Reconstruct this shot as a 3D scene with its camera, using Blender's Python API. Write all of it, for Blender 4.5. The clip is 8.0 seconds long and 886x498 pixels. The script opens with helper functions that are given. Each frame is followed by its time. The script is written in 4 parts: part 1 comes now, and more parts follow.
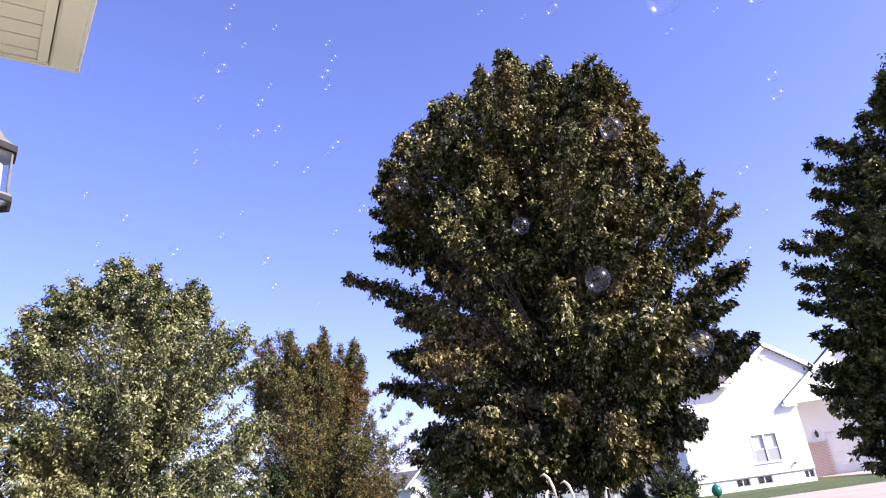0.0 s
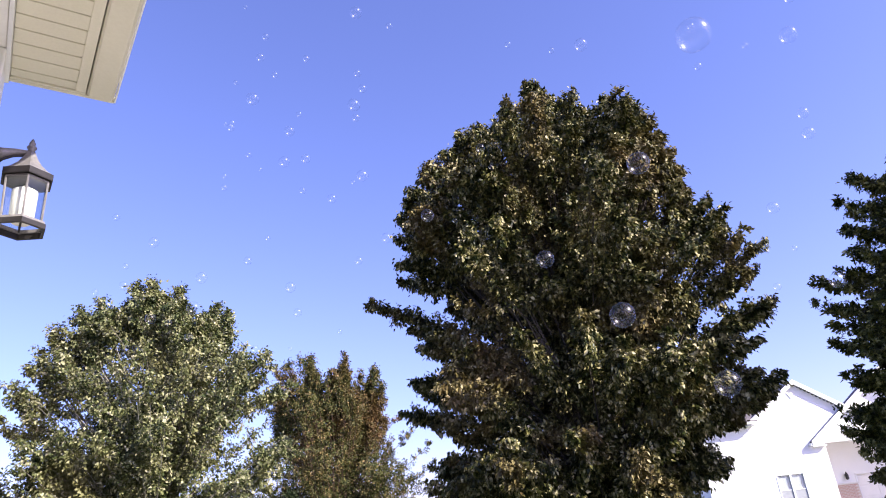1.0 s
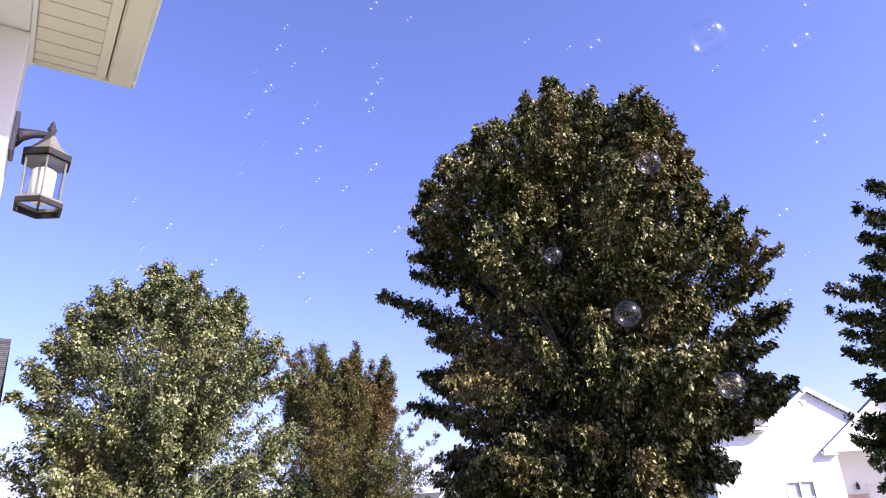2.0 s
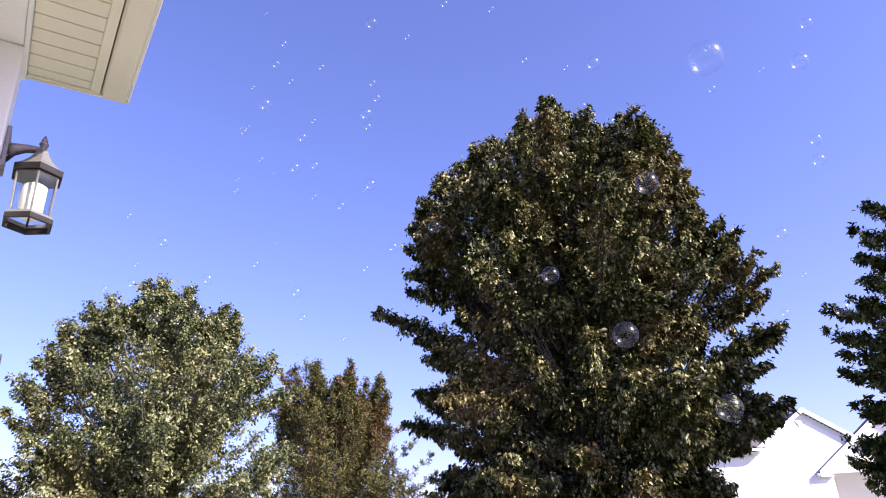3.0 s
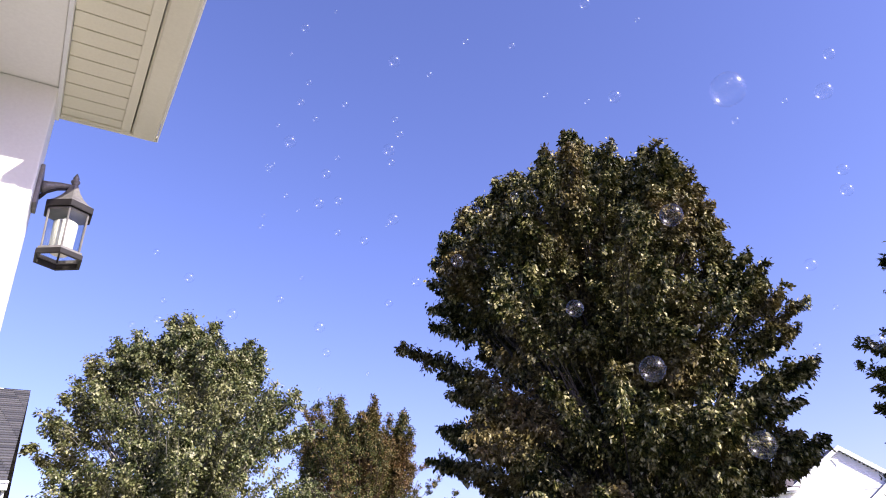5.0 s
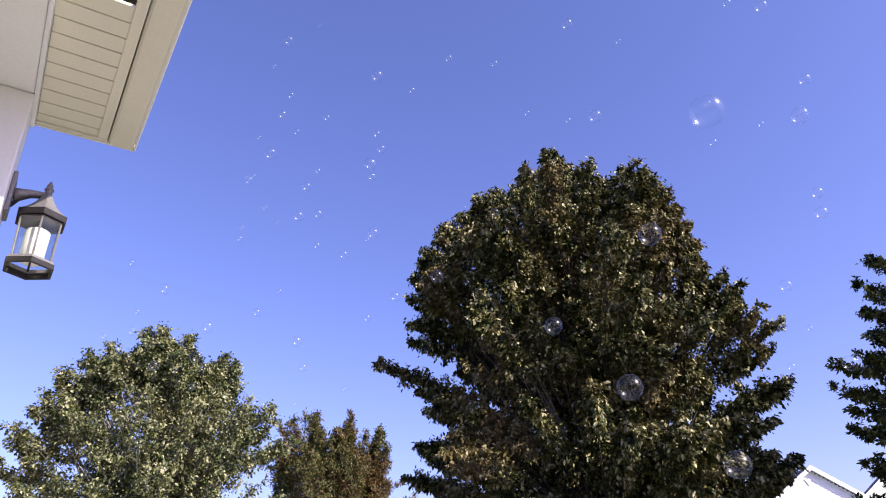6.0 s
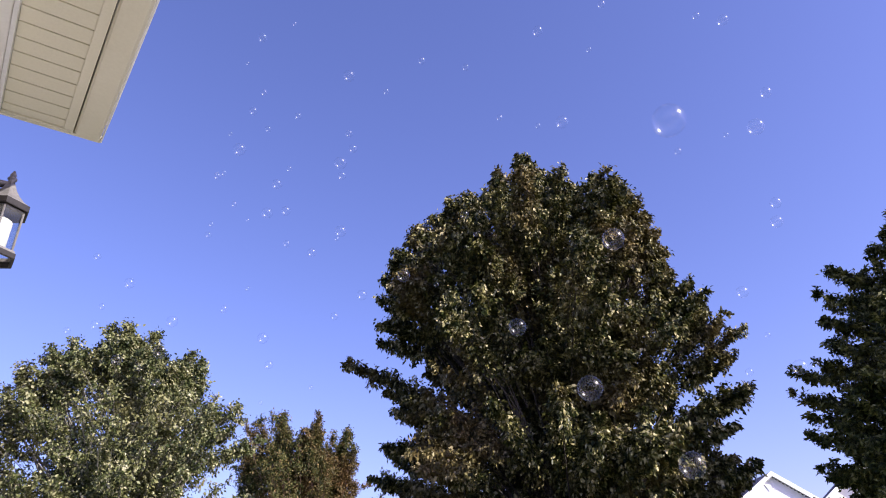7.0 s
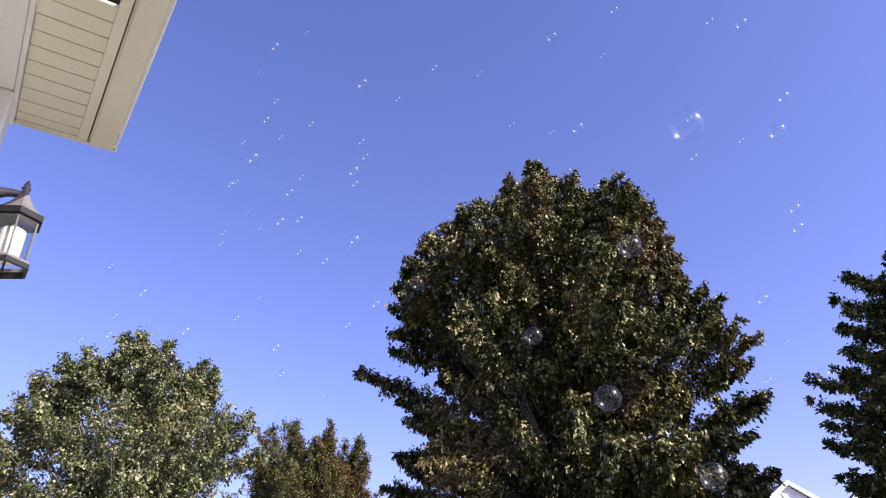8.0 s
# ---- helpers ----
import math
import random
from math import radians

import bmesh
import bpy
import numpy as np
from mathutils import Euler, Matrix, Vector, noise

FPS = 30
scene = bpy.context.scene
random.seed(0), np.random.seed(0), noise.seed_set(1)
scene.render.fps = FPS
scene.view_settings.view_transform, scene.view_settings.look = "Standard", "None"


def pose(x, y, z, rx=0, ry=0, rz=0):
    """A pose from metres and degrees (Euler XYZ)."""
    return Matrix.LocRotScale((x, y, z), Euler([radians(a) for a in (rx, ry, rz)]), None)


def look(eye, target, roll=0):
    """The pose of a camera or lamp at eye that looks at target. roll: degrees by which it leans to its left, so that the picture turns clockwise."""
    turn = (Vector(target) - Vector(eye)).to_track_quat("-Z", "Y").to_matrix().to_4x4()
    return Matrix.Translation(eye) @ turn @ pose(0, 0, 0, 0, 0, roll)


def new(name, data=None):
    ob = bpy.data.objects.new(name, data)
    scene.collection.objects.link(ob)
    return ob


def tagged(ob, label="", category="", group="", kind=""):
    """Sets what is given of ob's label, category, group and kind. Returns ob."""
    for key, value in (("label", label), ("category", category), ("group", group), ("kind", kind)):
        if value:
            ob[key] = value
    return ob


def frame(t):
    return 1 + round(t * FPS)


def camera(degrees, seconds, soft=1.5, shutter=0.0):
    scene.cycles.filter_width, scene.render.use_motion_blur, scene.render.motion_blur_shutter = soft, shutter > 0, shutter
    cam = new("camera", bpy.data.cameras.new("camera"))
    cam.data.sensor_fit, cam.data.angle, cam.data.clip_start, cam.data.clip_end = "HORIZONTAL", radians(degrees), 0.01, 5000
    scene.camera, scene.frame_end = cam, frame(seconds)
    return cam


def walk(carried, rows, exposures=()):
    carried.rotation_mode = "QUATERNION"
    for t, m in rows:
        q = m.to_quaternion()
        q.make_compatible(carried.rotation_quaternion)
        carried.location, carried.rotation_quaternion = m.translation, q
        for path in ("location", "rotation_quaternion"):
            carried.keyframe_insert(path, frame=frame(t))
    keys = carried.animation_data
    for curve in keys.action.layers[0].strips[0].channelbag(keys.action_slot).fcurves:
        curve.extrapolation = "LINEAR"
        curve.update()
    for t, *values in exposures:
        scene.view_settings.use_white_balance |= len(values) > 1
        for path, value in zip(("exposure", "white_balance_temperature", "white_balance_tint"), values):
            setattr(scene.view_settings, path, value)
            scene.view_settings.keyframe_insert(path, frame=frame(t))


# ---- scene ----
cam = camera(65.5, 8.0, soft=1.05)
PATH = [
    (0, (0.088, 0.006, 1.247), (0.11, 1.882, 1.94), -8.0),
    (0.3, (0.075, -0.011, 1.255), (-0.068, 1.834, 2.013), -7.8),
    (0.5, (0.076, -0.046, 1.272), (-0.134, 1.781, 2.058), -6.6),
    (1, (0.084, 0.001, 1.278), (0.05, 1.846, 2.05), -6.1),
    (1.2, (0.08, -0.012, 1.296), (0.054, 1.839, 2.053), -5.7),
    (2.3, (0.138, -0.039, 1.24), (0.048, 1.809, 2.001), -3.1),
    (2.5, (0.126, -0.029, 1.266), (0.048, 1.796, 2.08), -3.2),
    (3, (0.124, -0.009, 1.272), (0.058, 1.822, 2.077), -3.3),
    (3.5, (0.115, 0.008, 1.273), (0.051, 1.824, 2.109), -3.9),
    (4, (0.113, 0.006, 1.28), (0.049, 1.817, 2.127), -3.8),
    (4.5, (0.131, -0.025, 1.252), (0.038, 1.766, 2.137), -2.8),
    (4.7, (0.125, -0.016, 1.261), (-0.004, 1.77, 2.152), -2.9),
    (6, (0.123, 0.006, 1.273), (0.06, 1.772, 2.209), -2.8),
    (6.5, (0.128, -0.023, 1.258), (0.114, 1.741, 2.199), -3.0),
    (7, (0.16, -0.03, 1.234), (0.175, 1.735, 2.174), -2.7),
    (7.5, (0.134, -0.002, 1.254), (0.14, 1.788, 2.146), -2.7),
    (8, (0.136, 0.007, 1.258), (0.121, 1.762, 2.219), -2.5),
]
walk(cam, [(t, look(eye, target, roll)) for t, eye, target, roll in PATH], exposures=[(0, 1.15), (1, 1.15), (2.5, 1.1), (4.5, 1.0), (6, 0.82), (7, 0.76), (8, 0.8)])

# ---- daylight: afternoon sun from the right, behind the viewer ----
SUN_AZ, SUN_EL = 119.0, 32.0
world = bpy.data.worlds.new("sky")
scene.world = world
world.use_nodes = True
wn = world.node_tree
sky = wn.nodes.new("ShaderNodeTexSky")
sky.sky_type = "NISHITA"
sky.sun_disc = False
sky.sun_elevation, sky.sun_rotation = radians(SUN_EL), radians(SUN_AZ)
sky.air_density, sky.dust_density, sky.ozone_density = 1.0, 1.0, 3.0
background = wn.nodes["Background"]
tint = wn.nodes.new("ShaderNodeMix")
tint.data_type, tint.blend_type = "RGBA", "MULTIPLY"
tint.inputs["Factor"].default_value = 1.0
tint.inputs["B"].default_value = (1.11, 0.91, 1.40, 1)
wn.links.new(sky.outputs[0], tint.inputs["A"])
wn.links.new(tint.outputs["Result"], background.inputs[0])
background.inputs[1].default_value = 0.115
lamp = bpy.data.lights.new("sun", "SUN")
lamp.energy, lamp.angle, lamp.color = 5.0, radians(0.5), (1.0, 0.93, 0.82)
sun = new("sun", lamp)
to_sun = Vector((math.sin(radians(SUN_AZ)) * math.cos(radians(SUN_EL)), math.cos(radians(SUN_AZ)) * math.cos(radians(SUN_EL)), math.sin(radians(SUN_EL))))
sun.matrix_world = look(to_sun * 60, (0, 0, 0))


# ---- materials ----
def material(name):
    m = bpy.data.materials.new(name)
    m.use_nodes = True
    nt = m.node_tree
    return m, nt, nt.nodes["Principled BSDF"]


def add(nt, kind, **sets):
    n = nt.nodes.new(kind)
    for k, v in sets.items():
        n.inputs[k].default_value = v
    return n


def mottled(name, dark, light, rough=0.6, scale=3.0, fine=60.0, bump=0.15, metal=0.0, distance=0.01, stretch=(1, 1, 1)):
    """Two scales of noise between two colours, with a fine bump."""
    m, nt, bsdf = material(name)
    coord = nt.nodes.new("ShaderNodeTexCoord")
    mapping = nt.nodes.new("ShaderNodeMapping")
    mapping.inputs["Scale"].default_value = stretch
    nt.links.new(coord.outputs["Object"], mapping.inputs[0])
    big, small = add(nt, "ShaderNodeTexNoise", Scale=scale, Detail=5.0), add(nt, "ShaderNodeTexNoise", Scale=fine, Detail=4.0)
    for n in (big, small):
        nt.links.new(mapping.outputs[0], n.inputs["Vector"])
    mean = nt.nodes.new("ShaderNodeMath")
    mean.operation = "MULTIPLY_ADD"
    mean.inputs[1].default_value = 0.45
    nt.links.new(small.outputs["Fac"], mean.inputs[0])
    half = nt.nodes.new("ShaderNodeMath")
    half.operation = "MULTIPLY"
    half.inputs[1].default_value = 0.55
    nt.links.new(big.outputs["Fac"], half.inputs[0])
    nt.links.new(half.outputs[0], mean.inputs[2])
    ramp = nt.nodes.new("ShaderNodeValToRGB")
    ramp.color_ramp.elements[0].position, ramp.color_ramp.elements[1].position = 0.32, 0.68
    ramp.color_ramp.elements[0].color, ramp.color_ramp.elements[1].color = (*dark, 1), (*light, 1)
    nt.links.new(mean.outputs[0], ramp.inputs[0])
    nt.links.new(ramp.outputs[0], bsdf.inputs["Base Color"])
    b = add(nt, "ShaderNodeBump", Strength=bump, Distance=distance)
    nt.links.new(small.outputs["Fac"], b.inputs["Height"])
    nt.links.new(b.outputs[0], bsdf.inputs["Normal"])
    bsdf.inputs["Roughness"].default_value, bsdf.inputs["Metallic"].default_value = rough, metal
    return m


def foliage(name, colours, patch, rough=0.4, translucency=0.35, gloss=0.5, patch_scale=0.9):
    """Leaves: each island takes its own colour from the ramp, clump noise paints lit and shaded tufts into it, whole
    boughs lean to the patch colour.
    """
    m, nt, bsdf = material(name)
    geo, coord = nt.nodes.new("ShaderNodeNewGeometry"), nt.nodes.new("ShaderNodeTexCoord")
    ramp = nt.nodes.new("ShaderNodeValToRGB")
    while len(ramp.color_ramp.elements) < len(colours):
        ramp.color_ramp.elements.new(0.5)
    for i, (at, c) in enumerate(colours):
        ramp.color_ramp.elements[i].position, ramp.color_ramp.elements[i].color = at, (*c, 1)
    # coarse noise shifts whole clumps along the ramp, painting lit and shaded tufts
    lit_clumps = add(nt, "ShaderNodeTexNoise", Scale=5.5, Detail=2.0)
    nt.links.new(coord.outputs["Object"], lit_clumps.inputs["Vector"])
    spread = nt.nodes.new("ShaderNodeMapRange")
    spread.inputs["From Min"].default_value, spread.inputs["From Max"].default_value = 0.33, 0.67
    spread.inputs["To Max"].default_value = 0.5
    nt.links.new(lit_clumps.outputs["Fac"], spread.inputs["Value"])
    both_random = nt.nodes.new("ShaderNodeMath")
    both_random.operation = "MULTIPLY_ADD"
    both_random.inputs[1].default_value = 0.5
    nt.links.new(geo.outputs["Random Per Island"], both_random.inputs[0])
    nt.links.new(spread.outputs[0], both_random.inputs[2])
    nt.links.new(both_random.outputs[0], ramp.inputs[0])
    n = add(nt, "ShaderNodeTexNoise", Scale=patch_scale, Detail=3.0)
    nt.links.new(coord.outputs["Object"], n.inputs["Vector"])
    sharp = nt.nodes.new("ShaderNodeMapRange")
    sharp.inputs["From Min"].default_value, sharp.inputs["From Max"].default_value = 0.5, 0.72
    sharp.inputs["To Max"].default_value = 0.75
    nt.links.new(n.outputs["Fac"], sharp.inputs["Value"])
    mix = nt.nodes.new("ShaderNodeMix")
    mix.data_type = "RGBA"
    nt.links.new(sharp.outputs[0], mix.inputs["Factor"])
    nt.links.new(ramp.outputs[0], mix.inputs["A"])
    mix.inputs["B"].default_value = (*patch, 1)
    nt.links.new(mix.outputs["Result"], bsdf.inputs["Base Color"])
    bsdf.inputs["Roughness"].default_value, bsdf.inputs["Specular IOR Level"].default_value = rough, gloss
    light = nt.nodes.new("ShaderNodeBsdfTranslucent")
    nt.links.new(mix.outputs["Result"], light.inputs["Color"])
    both = add(nt, "ShaderNodeMixShader", Fac=translucency)
    nt.links.new(bsdf.outputs[0], both.inputs[1])
    nt.links.new(light.outputs[0], both.inputs[2])
    nt.links.new(both.outputs[0], nt.nodes["Material Output"].inputs["Surface"])
    return m


def shingled(name, dark, light, width=0.3, height=0.14):
    """Asphalt shingles: tabs of uneven grey with mineral grain."""
    m, nt, bsdf = material(name)
    coord = nt.nodes.new("ShaderNodeTexCoord")
    brick = add(nt, "ShaderNodeTexBrick", Scale=1.0)
    brick.inputs["Brick Width"].default_value, brick.inputs["Row Height"].default_value = width, height
    brick.inputs["Mortar Size"].default_value = 0.004
    brick.inputs["Color1"].default_value, brick.inputs["Color2"].default_value = (*dark, 1), (*light, 1)
    brick.inputs["Mortar"].default_value = (*[c * 0.6 for c in dark], 1)
    nt.links.new(coord.outputs["UV"], brick.inputs["Vector"])
    grain = add(nt, "ShaderNodeTexNoise", Scale=180.0, Detail=3.0)
    nt.links.new(coord.outputs["Object"], grain.inputs["Vector"])
    mix = nt.nodes.new("ShaderNodeMix")
    mix.data_type, mix.blend_type = "RGBA", "OVERLAY"
    mix.inputs["Factor"].default_value = 0.5
    nt.links.new(brick.outputs["Color"], mix.inputs["A"])
    nt.links.new(grain.outputs["Color"], mix.inputs["B"])
    nt.links.new(mix.outputs["Result"], bsdf.inputs["Base Color"])
    b = add(nt, "ShaderNodeBump", Strength=0.5, Distance=0.01)
    nt.links.new(grain.outputs["Fac"], b.inputs["Height"])
    nt.links.new(b.outputs[0], bsdf.inputs["Normal"])
    bsdf.inputs["Roughness"].default_value = 0.9
    return m


def grazing(nt, power, most, least):
    """The share of gloss, growing towards grazing views."""
    weight = nt.nodes.new("ShaderNodeLayerWeight")
    weight.inputs["Blend"].default_value = 0.5
    steep, share = nt.nodes.new("ShaderNodeMath"), nt.nodes.new("ShaderNodeMath")
    steep.operation, share.operation = "POWER", "MULTIPLY_ADD"
    steep.inputs[1].default_value = power
    share.inputs[1].default_value, share.inputs[2].default_value = most, least
    nt.links.new(weight.outputs["Facing"], steep.inputs[0])
    nt.links.new(steep.outputs[0], share.inputs[0])
    return share.outputs[0]


def clear_glass(name, rough=0.0, tint=(0.95, 0.97, 0.97)):
    """A thin pane: mostly clear, gloss by Fresnel."""
    m, nt, bsdf = material(name)
    clear, gloss = nt.nodes.new("ShaderNodeBsdfTransparent"), add(nt, "ShaderNodeBsdfGlossy", Roughness=rough)
    clear.inputs["Color"].default_value = (*tint, 1)
    mix = nt.nodes.new("ShaderNodeMixShader")
    nt.links.new(grazing(nt, 5.0, 0.85, 0.04), mix.inputs[0])
    nt.links.new(clear.outputs[0], mix.inputs[1])
    nt.links.new(gloss.outputs[0], mix.inputs[2])
    nt.links.new(mix.outputs[0], nt.nodes["Material Output"].inputs["Surface"])
    return m


def soap_film():
    """A bubble's film: clear, with a coloured gloss that grows to the rim."""
    m, nt, bsdf = material("soap_film")
    clear, gloss = nt.nodes.new("ShaderNodeBsdfTransparent"), add(nt, "ShaderNodeBsdfGlossy", Roughness=0.26)
    coord = nt.nodes.new("ShaderNodeTexCoord")
    n = add(nt, "ShaderNodeTexNoise", Scale=30.0, Detail=2.0, Distortion=1.5)
    nt.links.new(coord.outputs["Object"], n.inputs["Vector"])
    ramp = nt.nodes.new("ShaderNodeValToRGB")
    for at, c in ((0.4, (0.85, 0.95, 0.95)), (0.52, (0.95, 0.7, 0.9)), (0.62, (0.65, 0.95, 0.85))):
        e = ramp.color_ramp.elements.new(at)
        e.color = (*c, 1)
    nt.links.new(n.outputs["Fac"], ramp.inputs[0])
    nt.links.new(ramp.outputs[0], gloss.inputs["Color"])
    mix = nt.nodes.new("ShaderNodeMixShader")
    nt.links.new(grazing(nt, 4.0, 0.34, 0.03), mix.inputs[0])
    nt.links.new(clear.outputs[0], mix.inputs[1])
    nt.links.new(gloss.outputs[0], mix.inputs[2])
    nt.links.new(mix.outputs[0], nt.nodes["Material Output"].inputs["Surface"])
    return m


WHITE = mottled("white_paint", (0.78, 0.77, 0.72), (0.86, 0.85, 0.80), 0.5, 2.0, 90.0, 0.05)
TRIM = mottled("white_trim", (0.76, 0.76, 0.75), (0.84, 0.84, 0.83), 0.45, 3.0, 70.0, 0.04)
SIDING = mottled("white_vinyl", (0.76, 0.76, 0.76), (0.83, 0.83, 0.83), 0.5, 0.7, 30.0, 0.05)
CREAM = mottled("cream_vinyl", (0.72, 0.68, 0.53), (0.79, 0.75, 0.60), 0.5, 4.0, 110.0, 0.08)
CREAM_TRIM = mottled("cream_aluminium", (0.72, 0.68, 0.54), (0.79, 0.75, 0.61), 0.4, 5.0, 80.0, 0.06)
DARK_WOOD = mottled("dark_stained_wood", (0.010, 0.008, 0.007), (0.03, 0.024, 0.02), 0.6, 2.0, 40.0, 0.2, stretch=(1, 8, 8))
BRONZE = mottled("weathered_bronze", (0.010, 0.008, 0.008), (0.028, 0.023, 0.022), 0.5, 14.0, 140.0, 0.25, metal=0.3, distance=0.002)
CANDLE = mottled("ivory_sleeve", (0.78, 0.74, 0.66), (0.86, 0.83, 0.76), 0.5, 20.0, 150.0, 0.05)
GLASS = clear_glass("lantern_glass", 0.06, (0.90, 0.92, 0.92))
PANE = clear_glass("window_glass", 0.01, (0.9, 0.92, 0.93))
SCREEN = mottled("insect_screen", (0.30, 0.31, 0.33), (0.38, 0.39, 0.41), 0.8, 4.0, 300.0, 0.1)
INSIDE = mottled("dim_interior", (0.10, 0.10, 0.10), (0.16, 0.15, 0.15), 0.9)
BLIND = mottled("white_blind", (0.70, 0.70, 0.69), (0.80, 0.80, 0.79), 0.7, 6.0, 90.0, 0.05)
GREY_SHINGLE = shingled("grey_shingles", (0.055, 0.055, 0.065), (0.12, 0.115, 0.12))
# lit copy of BRONZE: light painted in as grey for cap, bars and arm
LIT_BRONZE = mottled("lit_bronze_grey", (0.13, 0.12, 0.115), (0.26, 0.245, 0.24), 0.5, 18.0, 140.0, 0.25, metal=0.25, distance=0.002)
MAUVE_SHINGLE = shingled("mauve_shingles", (0.13, 0.11, 0.115), (0.24, 0.205, 0.21), 0.33, 0.15)
CONCRETE = mottled("concrete", (0.36, 0.30, 0.26), (0.48, 0.41, 0.35), 0.85, 0.8, 60.0, 0.3)
PALE_CONCRETE = mottled("pale_concrete", (0.38, 0.355, 0.31), (0.50, 0.465, 0.41), 0.85, 0.7, 50.0, 0.3)
FOUNDATION = mottled("painted_foundation", (0.60, 0.60, 0.57), (0.74, 0.73, 0.70), 0.85, 1.5, 50.0, 0.3)
BRICK = mottled("pink_brick", (0.36, 0.24, 0.20), (0.52, 0.38, 0.33), 0.85, 9.0, 80.0, 0.35)
MORTAR = mottled("mortar", (0.45, 0.43, 0.40), (0.58, 0.55, 0.52), 0.9)
# pale siding of the far garage, tree shade painted in as blue-grey
SHADED_SIDING = mottled("pale_siding_in_shade", (0.24, 0.26, 0.30), (0.34, 0.36, 0.40), 0.6, 1.5, 40.0, 0.1)
BEIGE = mottled("beige_siding", (0.50, 0.43, 0.35), (0.60, 0.53, 0.44), 0.6, 1.5, 60.0, 0.08)
BARK = mottled("grey_brown_bark", (0.028, 0.022, 0.018), (0.085, 0.068, 0.056), 0.9, 9.0, 60.0, 0.7, stretch=(1, 1, 0.25))
PALE_BARK = mottled("pale_bark", (0.12, 0.11, 0.09), (0.32, 0.30, 0.26), 0.8, 7.0, 50.0, 0.5, stretch=(1, 1, 2.5))
RED_BARK = mottled("reddish_bark", (0.08, 0.045, 0.035), (0.19, 0.11, 0.09), 0.85, 8.0, 60.0, 0.6, stretch=(1, 1, 0.3))
GRASS = mottled("lawn", (0.035, 0.06, 0.015), (0.10, 0.13, 0.04), 0.9, 0.35, 45.0, 0.8, distance=0.04)
PLUME = mottled("dry_plume", (0.50, 0.42, 0.30), (0.70, 0.62, 0.48), 0.8, 20.0, 120.0, 0.3)
BLADE = mottled("grass_blade", (0.14, 0.17, 0.05), (0.30, 0.30, 0.10), 0.6, 9.0, 60.0, 0.1)
TEAL = mottled("teal_glaze", (0.005, 0.10, 0.065), (0.02, 0.20, 0.13), 0.15, 7.0, 40.0, 0.05)
BLACK = mottled("black_metal", (0.012, 0.012, 0.013), (0.03, 0.03, 0.03), 0.4, 8.0, 80.0, 0.05)
FILM = soap_film()
# tree leaf ramps run from painted shade, near black, to painted sunlit cream
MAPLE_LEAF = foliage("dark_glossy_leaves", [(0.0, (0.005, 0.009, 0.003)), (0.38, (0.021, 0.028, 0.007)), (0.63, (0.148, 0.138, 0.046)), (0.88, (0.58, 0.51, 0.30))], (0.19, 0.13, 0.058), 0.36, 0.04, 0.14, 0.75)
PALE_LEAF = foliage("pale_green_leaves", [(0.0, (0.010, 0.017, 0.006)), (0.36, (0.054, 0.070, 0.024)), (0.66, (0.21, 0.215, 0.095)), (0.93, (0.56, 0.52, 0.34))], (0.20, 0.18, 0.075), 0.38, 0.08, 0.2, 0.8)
RUSSET_LEAF = foliage("russet_green_leaves", [(0.0, (0.014, 0.021, 0.006)), (0.45, (0.065, 0.078, 0.022)), (0.75, (0.19, 0.155, 0.055)), (0.95, (0.42, 0.28, 0.14))], (0.20, 0.085, 0.042), 0.45, 0.10, 0.22, 0.45)
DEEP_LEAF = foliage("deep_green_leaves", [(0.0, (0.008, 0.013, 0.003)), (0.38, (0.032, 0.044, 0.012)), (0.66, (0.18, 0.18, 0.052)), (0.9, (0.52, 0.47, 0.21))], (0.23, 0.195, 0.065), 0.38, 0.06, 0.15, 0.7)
LIME_LEAF = foliage("yellow_green_leaves", [(0.0, (0.08, 0.11, 0.02)), (0.5, (0.13, 0.16, 0.035)), (1.0, (0.22, 0.24, 0.06))], (0.10, 0.12, 0.03), 0.45, 0.4)
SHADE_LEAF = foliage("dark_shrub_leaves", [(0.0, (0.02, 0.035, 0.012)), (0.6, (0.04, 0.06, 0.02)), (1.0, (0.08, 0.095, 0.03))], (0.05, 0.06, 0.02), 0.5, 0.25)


# ---- building blocks ----
def mesh_object(name, bm, mat, parent=None, label="", smooth=False):
    me = bpy.data.meshes.new(name)
    bm.normal_update()
    bm.to_mesh(me)
    bm.free()
    me.materials.append(mat)
    if smooth:
        me.polygons.foreach_set("use_smooth", [True] * len(me.polygons))
    ob = new(name, me)
    if parent is not None:
        ob.parent = parent
    if label:
        tagged(ob, label)
    return ob


def part(name, bm, mat, parent, label="", smooth=False):
    return mesh_object(name, bm, mat, parent, label, smooth)


def thing(name, label, category, group="", at=None, kind=""):
    e = new(name)
    e.empty_display_size = 0.2
    if at is not None:
        e.matrix_basis = at
    return tagged(e, label, category, group, kind)


def box(bm, x0, x1, y0, y1, z0, z1, bevel=0.0, m=None):
    made = bmesh.ops.create_cube(bm, size=1.0)["verts"]
    bmesh.ops.transform(bm, matrix=Matrix.Translation(((x0 + x1) / 2, (y0 + y1) / 2, (z0 + z1) / 2)) @ Matrix.Diagonal((x1 - x0, y1 - y0, z1 - z0, 1)), verts=made)
    if bevel:
        edges = list({e for v in made for e in v.link_edges})
        made = list({v for f in bmesh.ops.bevel(bm, geom=edges, offset=bevel, segments=2, affect="EDGES", profile=0.6)["faces"] for v in f.verts} | {v for v in made if v.is_valid})
    if m is not None:
        bmesh.ops.transform(bm, matrix=m, verts=[v for v in made if v.is_valid])
    return bm


